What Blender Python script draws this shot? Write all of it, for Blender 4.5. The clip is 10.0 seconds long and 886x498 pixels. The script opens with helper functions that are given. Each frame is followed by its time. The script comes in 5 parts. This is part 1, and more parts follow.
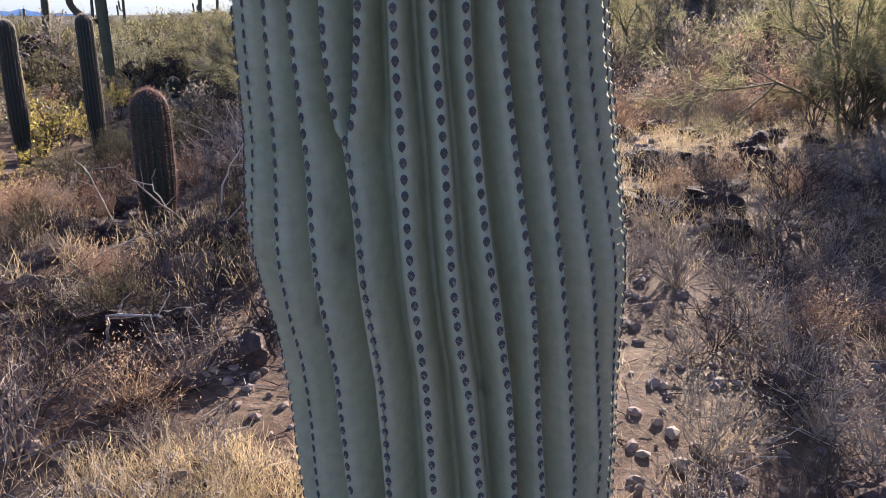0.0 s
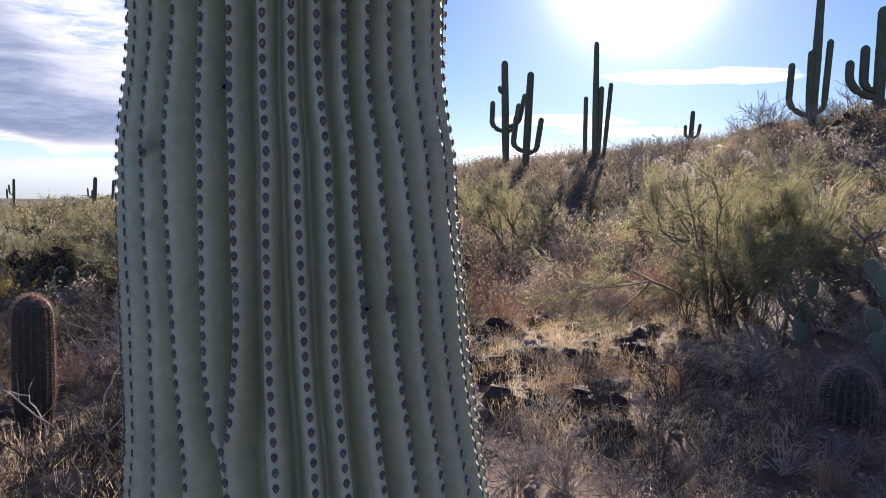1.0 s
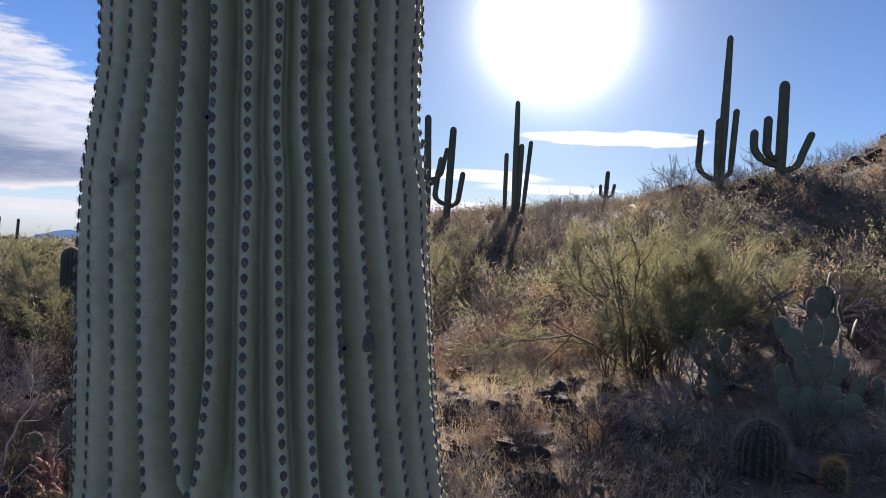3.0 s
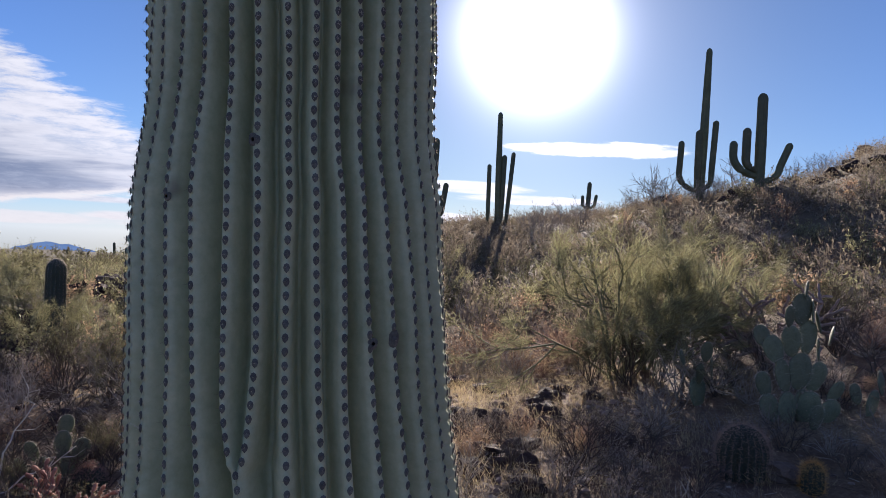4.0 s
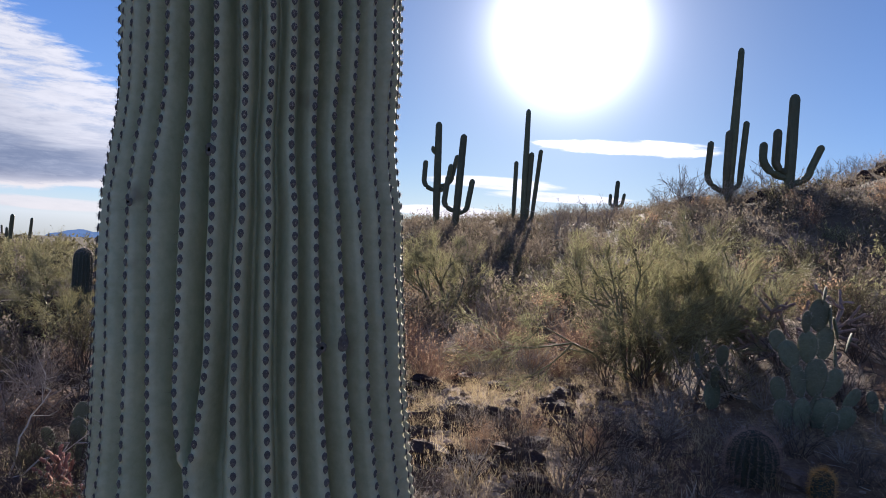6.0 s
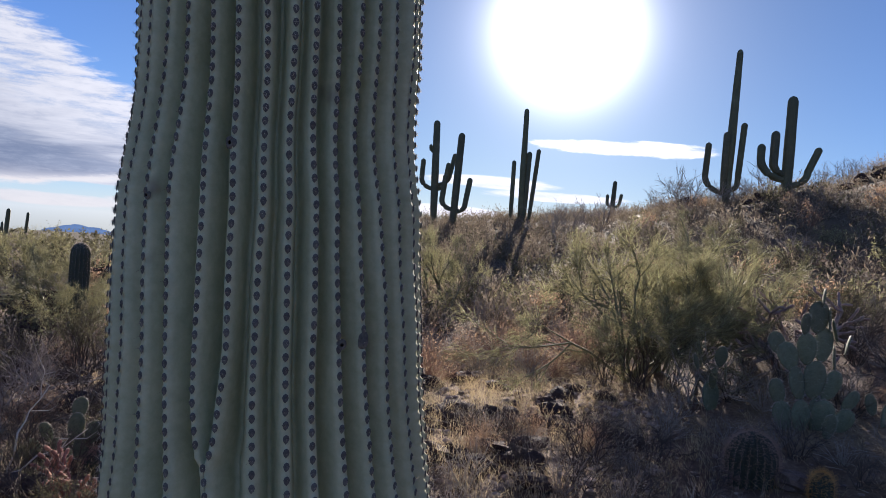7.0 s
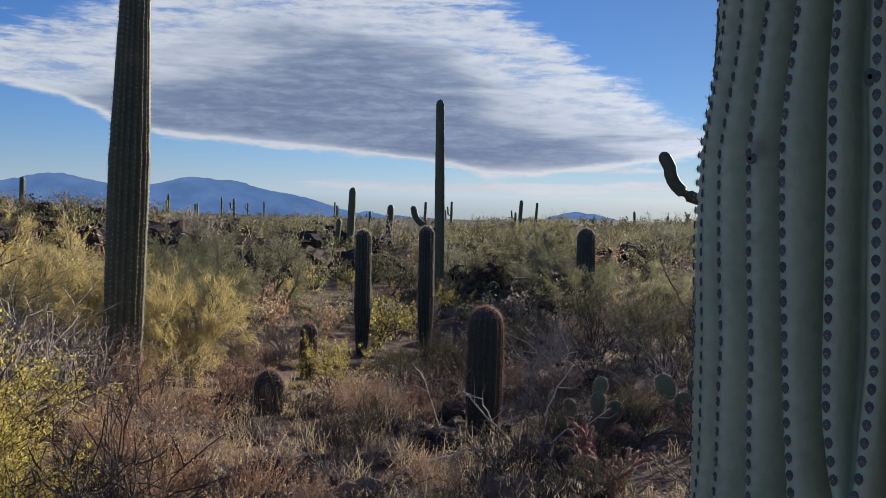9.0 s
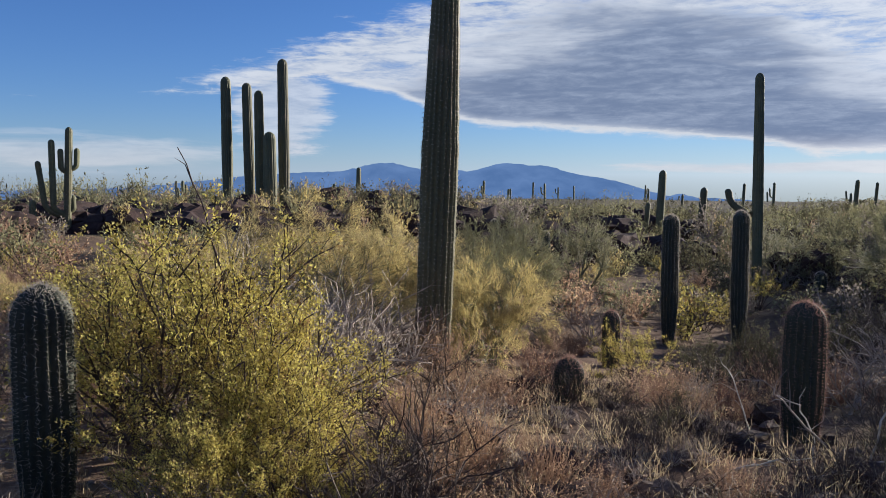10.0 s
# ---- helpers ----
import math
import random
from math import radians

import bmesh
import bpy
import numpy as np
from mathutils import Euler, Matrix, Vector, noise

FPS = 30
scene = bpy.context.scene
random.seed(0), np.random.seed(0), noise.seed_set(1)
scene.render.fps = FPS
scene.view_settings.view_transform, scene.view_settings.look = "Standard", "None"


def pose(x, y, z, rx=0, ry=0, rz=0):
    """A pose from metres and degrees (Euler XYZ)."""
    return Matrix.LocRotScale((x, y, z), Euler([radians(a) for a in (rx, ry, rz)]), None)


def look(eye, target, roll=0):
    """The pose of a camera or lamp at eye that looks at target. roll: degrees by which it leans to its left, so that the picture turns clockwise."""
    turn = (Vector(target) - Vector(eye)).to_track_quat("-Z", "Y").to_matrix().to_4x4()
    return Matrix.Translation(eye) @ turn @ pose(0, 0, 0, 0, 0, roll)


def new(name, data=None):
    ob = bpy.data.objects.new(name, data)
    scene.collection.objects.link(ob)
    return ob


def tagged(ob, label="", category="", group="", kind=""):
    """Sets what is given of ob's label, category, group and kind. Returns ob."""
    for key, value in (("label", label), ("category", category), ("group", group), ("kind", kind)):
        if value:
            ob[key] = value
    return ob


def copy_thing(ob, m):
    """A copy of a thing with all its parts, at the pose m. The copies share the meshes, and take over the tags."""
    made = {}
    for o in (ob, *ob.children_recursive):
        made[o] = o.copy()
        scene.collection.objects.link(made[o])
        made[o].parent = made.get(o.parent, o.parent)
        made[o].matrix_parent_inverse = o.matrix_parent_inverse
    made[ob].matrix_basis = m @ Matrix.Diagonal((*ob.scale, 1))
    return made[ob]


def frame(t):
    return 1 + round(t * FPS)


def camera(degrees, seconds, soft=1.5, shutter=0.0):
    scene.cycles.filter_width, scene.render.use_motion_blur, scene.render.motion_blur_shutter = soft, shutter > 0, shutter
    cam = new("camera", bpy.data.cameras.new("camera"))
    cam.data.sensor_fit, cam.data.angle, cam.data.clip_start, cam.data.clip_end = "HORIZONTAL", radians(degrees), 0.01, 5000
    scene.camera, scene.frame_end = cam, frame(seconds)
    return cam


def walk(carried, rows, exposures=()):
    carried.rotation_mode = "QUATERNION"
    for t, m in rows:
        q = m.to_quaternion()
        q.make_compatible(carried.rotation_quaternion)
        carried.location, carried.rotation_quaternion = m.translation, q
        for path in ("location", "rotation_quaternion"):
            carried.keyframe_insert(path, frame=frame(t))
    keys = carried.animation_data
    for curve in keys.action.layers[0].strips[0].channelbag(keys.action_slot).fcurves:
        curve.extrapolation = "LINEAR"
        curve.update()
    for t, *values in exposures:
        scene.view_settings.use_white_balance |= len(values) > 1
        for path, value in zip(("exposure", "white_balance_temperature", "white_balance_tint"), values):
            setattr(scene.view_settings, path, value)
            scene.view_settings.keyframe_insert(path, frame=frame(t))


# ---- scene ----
cam = camera(56.86, 10.0, 0.9)
PATH = [
    (0.0, pose(0.022, 0.228, 1.415, 72.45, -0.40, 13.96)),
    (0.5, pose(0.046, 0.199, 1.528, 80.10, -0.11, 9.09)),
    (1.0, pose(0.068, 0.164, 1.575, 85.24, -1.27, 6.88)),
    (1.5, pose(0.064, 0.152, 1.581, 87.45, -2.83, 5.56)),
    (2.0, pose(0.037, 0.175, 1.587, 88.29, -3.52, 4.08)),
    (2.5, pose(0.048, 0.219, 1.578, 88.97, -3.54, 2.30)),
    (2.7, pose(0.028, 0.201, 1.562, 89.02, -3.38, 1.75)),
    (3.8, pose(-0.040, 0.063, 1.556, 89.54, -2.64, 0.47)),
    (4.0, pose(-0.046, 0.040, 1.553, 89.88, -2.94, -0.00)),
    (4.5, pose(-0.000, 0.000, 1.550, 90.25, -2.85, 0.36)),
    (5.0, pose(0.045, 0.000, 1.560, 89.90, -2.80, 1.27)),
    (5.5, pose(0.070, 0.001, 1.580, 89.52, -3.52, 1.82)),
    (7.0, pose(0.023, 0.019, 1.573, 89.37, -4.69, 1.66)),
    (7.5, pose(0.038, 0.023, 1.576, 88.98, -4.27, 1.32)),
    (8.0, pose(0.017, 0.034, 1.559, 88.73, -4.38, 5.13)),
    (8.3, pose(-0.056, 0.051, 1.532, 88.03, -4.06, 12.48)),
    (8.5, pose(-0.092, 0.049, 1.541, 87.27, -3.28, 19.13)),
    (8.7, pose(-0.144, 0.126, 1.541, 86.80, -2.51, 26.14)),
    (9.0, pose(-0.168, 0.189, 1.553, 86.22, -1.56, 35.03)),
    (9.3, pose(-0.167, 0.244, 1.559, 85.70, -0.71, 41.81)),
    (9.6, pose(-0.174, 0.303, 1.568, 85.17, -0.63, 47.39)),
    (10.0, pose(-0.194, 0.313, 1.573, 84.75, -0.27, 56.41)),
]
EXPOSURES = [(0.0, 1.89, 6000, 22), (0.5, 1.90, 6000, 22), (1.0, 1.64, 6000, 22), (1.5, 1.42, 6000, 21), (2.0, 1.35, 6000, 20), (2.5, 1.31, 6000, 20), (8.0, 1.20, 5900, 18), (8.6, 0.98, 5750, 14), (9.2, 0.94, 5750, 12), (9.6, 0.92, 5750, 12), (10.0, 1.08, 5750, 12)]
walk(cam, PATH, EXPOSURES)

# ---------------------------------------------------------------- world, sun
SUN_EL, SUN_AZ = 14.8, 5.8          # degrees above the level, degrees to the right of +y
SUN_DIR = Vector((math.sin(radians(SUN_AZ)) * math.cos(radians(SUN_EL)),
                  math.cos(radians(SUN_AZ)) * math.cos(radians(SUN_EL)), math.sin(radians(SUN_EL))))
SKY_STRENGTH = 0.05
SUN_STRENGTH = 5.0


class Nodes:
    """Short hand for building node trees."""

    def __init__(self, tree):
        self.tree = tree
        tree.nodes.clear()

    def add(self, kind, **values):
        node = self.tree.nodes.new(kind)
        for key, value in values.items():
            setattr(node, key, value)
        return node

    def link(self, a, b):
        self.tree.links.new(a, b)

    def put(self, socket, value):
        if isinstance(value, bpy.types.NodeSocket):
            self.link(value, socket)
        else:
            socket.default_value = value

    def math(self, op, a, b=0.0, c=0.0, clamp=False):
        node = self.add("ShaderNodeMath", operation=op, use_clamp=clamp)
        for socket, value in zip(node.inputs, (a, b, c)):
            self.put(socket, value)
        return node.outputs[0]

    def noise(self, vector, scale, detail=4.0, rough=0.55, distort=0.0):
        node = self.add("ShaderNodeTexNoise")
        self.link(vector, node.inputs["Vector"])
        for key, value in (("Scale", scale), ("Detail", detail), ("Roughness", rough), ("Distortion", distort)):
            node.inputs[key].default_value = value
        return node.outputs["Fac"]

    def ramp(self, fac, stops):
        node = self.add("ShaderNodeValToRGB")
        self.link(fac, node.inputs[0])
        ramp = node.color_ramp
        while len(ramp.elements) < len(stops):
            ramp.elements.new(0.5)
        for element, (place, colour) in zip(ramp.elements, stops):
            element.position = place
            element.color = (*colour, 1) if len(colour) == 3 else colour
        return node.outputs["Color"]

    def mix(self, fac, a, b, blend="MIX"):
        node = self.add("ShaderNodeMix", data_type="RGBA", blend_type=blend)
        self.put(node.inputs["Factor"], fac)
        for socket, value in zip((node.inputs[6], node.inputs[7]), (a, b)):
            self.put(socket, value if isinstance(value, bpy.types.NodeSocket) else (*value, 1))
        return node.outputs[2]

    def smooth(self, value, low, high):
        node = self.add("ShaderNodeMapRange", interpolation_type="SMOOTHSTEP")
        for key, v in (("Value", value), ("From Min", low), ("From Max", high), ("To Min", 0.0), ("To Max", 1.0)):
            self.put(node.inputs[key], v)
        return node.outputs[0]


def build_world():
    """Clear winter sky with a bright aureole, a large lens-shaped cloud and low thin bands."""
    world = bpy.data.worlds.new("sky")
    scene.world = world
    world.use_nodes = True
    n = Nodes(world.node_tree)
    sky = n.add("ShaderNodeTexSky", sky_type="NISHITA", sun_disc=False, sun_elevation=radians(SUN_EL),
                sun_rotation=radians(SUN_AZ), altitude=800.0, air_density=1.0, dust_density=0.1, ozone_density=4.0)
    way = n.add("ShaderNodeTexCoord").outputs["Generated"]
    split = n.add("ShaderNodeSeparateXYZ")
    n.link(way, split.inputs[0])
    x, y, z = split.outputs
    az = n.math("MULTIPLY", n.math("ARCTAN2", n.math("MULTIPLY", x, -1.0), y), 180 / math.pi)
    el = n.math("MULTIPLY", n.math("ARCSINE", z), 180 / math.pi)

    def grid(sx, sy, shift):
        both = n.add("ShaderNodeCombineXYZ")
        n.link(n.math("MULTIPLY", az, sx), both.inputs[0])
        n.link(n.math("MULTIPLY", el, sy), both.inputs[1])
        both.inputs[2].default_value = shift
        return both.outputs[0]

    def blob(a0, e0, aw, eh, bend=0.0, tilt=0.0):
        da = n.math("SUBTRACT", az, a0)
        centre = n.math("ADD", n.math("MULTIPLY", n.math("MULTIPLY", da, da), bend), n.math("MULTIPLY_ADD", da, tilt, e0))
        u = n.math("DIVIDE", da, aw)
        v = n.math("DIVIDE", n.math("SUBTRACT", el, centre), eh)
        return n.math("SUBTRACT", 1.0, n.math("ADD", n.math("MULTIPLY", u, u), n.math("MULTIPLY", v, v)))

    streak = n.noise(grid(0.05, 0.40, 3.1), 3.0, 6.0, 0.56, 0.5)
    broad = n.noise(grid(0.03, 0.20, 7.7), 2.2, 5.0, 0.6, 0.3)
    rough = n.math("MULTIPLY_ADD", streak, 1.9, -0.95)
    wide = n.math("MULTIPLY_ADD", broad, 2.0, -1.0)
    lump = n.math("ADD", n.math("MULTIPLY", rough, 1.0), n.math("MULTIPLY", wide, 0.8))
    wisp = n.math("MULTIPLY_ADD", n.noise(grid(0.20, 0.85, 1.7), 2.6, 8.0, 0.68, 0.35), 2.2, -1.1)

    def line(points, top=16.0):
        """A height over the bearing, from points (bearing, height)."""
        stops = [((p - 10.0) / 75.0, (h / top, h / top, h / top)) for p, h in points]
        return n.math("MULTIPLY", n.ramp(n.math("DIVIDE", n.math("SUBTRACT", az, 10.0), 75.0), stops), top)

    # the large lens-shaped cloud lies between two lines; a third bounds its grey middle
    upper = line(((14, 3.0), (18.5, 5.5), (22, 7.6), (26, 9.6), (28, 11.4), (32, 13.4), (40, 15.2), (50, 14.0), (57, 11.4), (63, 10.0), (67, 8.6), (71, 6.7), (78, 4.2)))
    edge = line(((14, 4.0), (19, 2.6), (22, 2.1), (28, 1.3), (32, 1.2), (36, 2.0), (44, 2.7), (54, 3.2), (56.5, 3.9), (60, 5.4), (65, 6.5), (71, 5.3), (80, 4.6)))
    grey_top = line(((15, 3.4), (22, 4.2), (29, 5.6), (34, 8.6), (42, 11.0), (50, 9.6), (56, 7.4), (60, 4.5), (70, 2.0)))
    torn = n.math("ADD", n.math("MULTIPLY", wisp, 1.5), n.math("MULTIPLY", lump, 1.5))
    under = n.math("ADD", n.math("SUBTRACT", upper, el), torn)
    over = n.math("ADD", n.math("SUBTRACT", el, edge), n.math("MULTIPLY_ADD", wisp, 0.45, n.math("MULTIPLY", lump, 0.35)))
    big_thin = n.math("MULTIPLY", n.smooth(under, -0.3, 1.5), n.smooth(over, -0.1, 0.45))
    # gaps of blue between the streaks of its thin upper part
    gaps = n.math("MULTIPLY", n.smooth(n.math("ADD", n.math("MULTIPLY", wisp, 0.7), rough), 0.15, -0.75), n.smooth(n.math("SUBTRACT", el, grey_top), 0.0, 2.5))
    big_thin = n.math("MULTIPLY", big_thin, n.math("MULTIPLY_ADD", gaps, -0.85, 1.0))
    side = n.math("ADD", blob(67.6, 4.2, 3.6, 3.6), n.math("MULTIPLY_ADD", wisp, 0.6, lump))
    side_thin = n.math("MULTIPLY", n.smooth(side, 0.0, 0.7), 0.8)
    low = n.math("ADD", blob(33.0, 0.55, 15.0, 0.55, 0.0, -0.01), lump)
    low_thin = n.math("MULTIPLY", n.smooth(low, 0.1, 0.7), 0.75)
    left = n.math("ADD", blob(84.0, 1.3, 17.0, 1.5), lump)
    left_thin = n.math("MULTIPLY", n.smooth(left, 0.2, 1.0), 0.55)
    near = n.math("ADD", blob(-1.5, 4.25, 5.5, 0.55), n.math("MULTIPLY", lump, 0.8))
    near_thin = n.smooth(near, 0.0, 0.5)
    low2 = n.math("MAXIMUM", n.math("ADD", blob(-5.0, 3.6, 5.5, 0.4), lump), n.math("ADD", blob(1.5, 2.1, 4.5, 0.4), lump))
    low2_thin = n.smooth(low2, 0.0, 0.5)
    bar = n.math("ADD", blob(-10.3, 7.2, 6.8, 0.60), n.math("MULTIPLY_ADD", wisp, 0.6, n.math("MULTIPLY", rough, 0.6)))
    bar_thin = n.smooth(bar, 0.05, 0.5)
    band = n.math("MAXIMUM", n.math("ADD", blob(25.0, 2.0, 6.0, 0.35), n.math("MULTIPLY", lump, 0.8)), n.math("ADD", blob(21.5, 1.0, 3.5, 0.4), n.math("MULTIPLY", lump, 0.8)))
    tail_thin = n.math("MULTIPLY", n.smooth(band, 0.0, 0.7), 0.9)
    alpha = big_thin
    for other in (tail_thin, side_thin, low_thin, left_thin, near_thin, low2_thin, bar_thin):
        alpha = n.math("MAXIMUM", alpha, other)
    # unseen thin high cloud, added outside the view as fill light, broken by gaps
    aside = n.math("MAXIMUM", n.smooth(el, 19.0, 30.0), n.smooth(n.math("ABSOLUTE", n.math("SUBTRACT", az, 25.0)), 68.0, 95.0))
    fill_deck = n.smooth(n.noise(way, 2.6, 6.0, 0.6, 0.4), 0.36, 0.62)
    alpha = n.math("MAXIMUM", alpha, n.math("MULTIPLY", n.math("MULTIPLY", aside, fill_deck), 0.14))
    # the thick middle of the large cloud is grey, its thin rim white
    depth = n.math("MULTIPLY", n.smooth(n.math("ADD", n.math("SUBTRACT", grey_top, el), n.math("MULTIPLY_ADD", wide, 3.5, n.math("MULTIPLY", torn, 1.3))), -1.0, 2.2), n.smooth(over, 0.25, 0.95))
    cloud = n.mix(depth, n.mix(n.smooth(n.math("ADD", wisp, rough), -0.7, 0.5), (0.30, 0.325, 0.36), (0.45, 0.455, 0.455)), n.mix(n.smooth(n.math("ADD", wisp, rough), -0.5, 0.9), (0.125, 0.155, 0.215), (0.24, 0.27, 0.32)))
    cloud = n.mix(n.math("MULTIPLY", n.smooth(over, 0.7, 0.2), big_thin), cloud, (0.50, 0.48, 0.44))
    warm = n.smooth(el, 3.0, 0.3)
    cloud = n.mix(n.math("MULTIPLY", warm, 0.6), cloud, (0.52, 0.47, 0.42))

    # aureole round the sun
    dot = n.add("ShaderNodeVectorMath", operation="DOT_PRODUCT")
    n.link(way, dot.inputs[0])
    dot.inputs[1].default_value = SUN_DIR
    cosine = n.math("MAXIMUM", dot.outputs["Value"], 0.0)
    halo = n.math("ADD", n.math("ADD", n.math("MULTIPLY", n.math("POWER", cosine, 560.0), 2.6), n.math("MULTIPLY", n.math("POWER", cosine, 110.0), 0.16)),
                  n.math("ADD", n.math("MULTIPLY", n.math("POWER", cosine, 40.0), 0.045),
                         n.math("MULTIPLY", n.math("POWER", cosine, 8.0), 0.015)))
    boost = n.math("MULTIPLY_ADD", n.math("POWER", cosine, 10.0), 0.5, 0.9)
    cloud = n.mix(1.0, cloud, boost, "MULTIPLY")

    blue = n.mix(1.0, sky.outputs[0], (SKY_STRENGTH * 0.80, SKY_STRENGTH * 0.90, SKY_STRENGTH * 1.17), "MULTIPLY")
    # the haze round the sun is milder than in the clear model
    blue = n.mix(1.0, blue, n.mix(n.math("POWER", cosine, 6.0), (1.16, 1.16, 1.16), (0.90, 0.80, 0.62)), "MULTIPLY")
    # paler air towards the level
    low_air = n.math("POWER", n.math("SUBTRACT", 1.0, n.math("ABSOLUTE", z)), 34.0)
    pale = n.add("ShaderNodeMix", data_type="RGBA", blend_type="ADD")
    pale.inputs["Factor"].default_value = 1.0
    n.link(blue, pale.inputs[6])
    n.link(n.mix(1.0, (0.045, 0.065, 0.10), low_air, "MULTIPLY"), pale.inputs[7])
    seen = n.mix(alpha, pale.outputs[2], cloud)
    glow = n.add("ShaderNodeMix", data_type="RGBA", blend_type="ADD")
    glow.inputs["Factor"].default_value = 1.0
    n.link(seen, glow.inputs[6])
    n.link(n.mix(1.0, (1.0, 0.97, 0.93), halo, "MULTIPLY"), glow.inputs[7])
    back = n.add("ShaderNodeBackground")
    n.link(glow.outputs[2], back.inputs["Color"])
    back.inputs["Strength"].default_value = 0.8
    out = n.add("ShaderNodeOutputWorld")
    n.link(back.outputs[0], out.inputs[0])


build_world()
lamp = bpy.data.lights.new("sun", "SUN")
lamp.energy, lamp.angle, lamp.color = SUN_STRENGTH, radians(0.55), (1.0, 0.87, 0.68)
sun = new("sun", lamp)
sun.matrix_world = look(SUN_DIR * 50, (0, 0, 0))


# ---------------------------------------------------------------- materials
def surface(name, dark, light, fine=40.0, coarse=3.0, rough=0.8, bump=0.3, depth=0.01, through_light=0.0, spots=None, vary=0.25, spec=0.3, island=False):
    """A procedural surface: two scales of noise between two colours, bump, and some light through it if it is thin."""
    m = bpy.data.materials.new(name)
    m.use_nodes = True
    n = Nodes(m.node_tree)
    place = n.add("ShaderNodeTexCoord").outputs["Object"]
    a, b = n.noise(place, fine, 5.0, 0.65), n.noise(place, coarse, 4.0, 0.6)
    mix = n.math("ADD", n.math("MULTIPLY", a, 0.55), n.math("MULTIPLY", b, 0.45))
    colour = n.ramp(mix, [(0.34, dark), (0.66, light)])
    if spots:
        shade, scale, low, high = spots
        colour = n.mix(n.smooth(n.noise(place, scale, 3.0, 0.5), low, high), colour, shade)
    if vary:
        if island:
            chance = n.add("ShaderNodeNewGeometry").outputs["Random Per Island"]
        else:
            chance = n.add("ShaderNodeObjectInfo").outputs["Random"]
        value = n.add("ShaderNodeHueSaturation")
        n.link(n.math("MULTIPLY_ADD", chance, 2 * vary, 1 - vary), value.inputs["Value"])
        n.link(n.math("MULTIPLY_ADD", chance, 0.03, 0.485), value.inputs["Hue"])
        n.link(colour, value.inputs["Color"])
        colour = value.outputs[0]
    shader = n.add("ShaderNodeBsdfPrincipled")
    n.link(colour, shader.inputs["Base Color"])
    shader.inputs["Roughness"].default_value = rough
    shader.inputs["Specular IOR Level"].default_value = spec
    if bump:
        relief = n.add("ShaderNodeBump")
        relief.inputs["Strength"].default_value = bump
        relief.inputs["Distance"].default_value = depth
        n.link(mix, relief.inputs["Height"])
        n.link(relief.outputs[0], shader.inputs["Normal"])
    last = shader.outputs[0]
    if through_light:
        thin = n.add("ShaderNodeBsdfTranslucent")
        n.link(colour, thin.inputs["Color"])
        blend = n.add("ShaderNodeMixShader")
        blend.inputs[0].default_value = through_light
        n.link(last, blend.inputs[1])
        n.link(thin.outputs[0], blend.inputs[2])
        last = blend.outputs[0]
    out = n.add("ShaderNodeOutputMaterial")
    n.link(last, out.inputs[0])
    return m


# one saguaro skin in two copies: lightened for veiling glare, then darkened for shade
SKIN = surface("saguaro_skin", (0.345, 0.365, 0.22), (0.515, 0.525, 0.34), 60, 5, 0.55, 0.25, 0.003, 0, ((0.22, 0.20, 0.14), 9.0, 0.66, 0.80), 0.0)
SKIN_SHADED = surface("saguaro_skin_shaded", (0.072, 0.076, 0.04), (0.155, 0.148, 0.083), 30, 3, 0.6, 0.3, 0.006, 0, ((0.20, 0.16, 0.10), 3.0, 0.62, 0.80), 0.15)
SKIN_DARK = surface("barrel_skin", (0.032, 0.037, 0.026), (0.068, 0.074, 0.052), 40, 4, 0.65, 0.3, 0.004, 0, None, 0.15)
FELT = surface("areole_felt", (0.075, 0.075, 0.066), (0.145, 0.14, 0.125), 300, 60, 0.95, 0.3, 0.001, 0, None, 0.2)
SPINE = surface("pale_spine", (0.42, 0.36, 0.29), (0.66, 0.60, 0.50), 100, 10, 0.5, 0, 0.001, 0.35, None, 0.2, 0.4)
SPINE_RED = surface("reddish_spine", (0.24, 0.145, 0.115), (0.44, 0.29, 0.23), 80, 10, 0.5, 0, 0.001, 0.35, None, 0.2, 0.4)
WOOD_SKIN = surface("corky_cactus_base", (0.10, 0.075, 0.05), (0.24, 0.18, 0.12), 25, 4, 0.95, 0.8, 0.02, 0, ((0.03, 0.025, 0.02), 6.0, 0.62, 0.7), 0.1)
SCAR = surface("corky_scar", (0.07, 0.07, 0.06), (0.18, 0.17, 0.14), 120, 30, 0.95, 0.7, 0.004, 0, None, 0.1)
PAD = surface("prickly_pear_pad", (0.105, 0.12, 0.07), (0.21, 0.22, 0.145), 30, 6, 0.7, 0.3, 0.003, 0.12, ((0.22, 0.19, 0.12), 14.0, 0.64, 0.74), 0.2)
TWIG = surface("grey_twig", (0.19, 0.16, 0.135), (0.42, 0.36, 0.305), 40, 6, 0.9, 0, 0.002, 0, None, 0.25)
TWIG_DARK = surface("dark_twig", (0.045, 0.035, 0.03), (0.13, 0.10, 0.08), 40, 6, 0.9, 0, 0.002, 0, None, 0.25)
TWIG_RED = surface("red_brown_twig", (0.19, 0.115, 0.08), (0.40, 0.26, 0.185), 40, 6, 0.85, 0, 0.002, 0.15, None, 0.25)
TWIG_GREEN = surface("palo_verde_bark", (0.11, 0.115, 0.06), (0.23, 0.225, 0.13), 30, 5, 0.7, 0, 0.002, 0.1, None, 0.2)
BONE = surface("bleached_wood", (0.35, 0.31, 0.26), (0.60, 0.56, 0.49), 30, 5, 0.85, 0.3, 0.003, 0, None, 0.1)
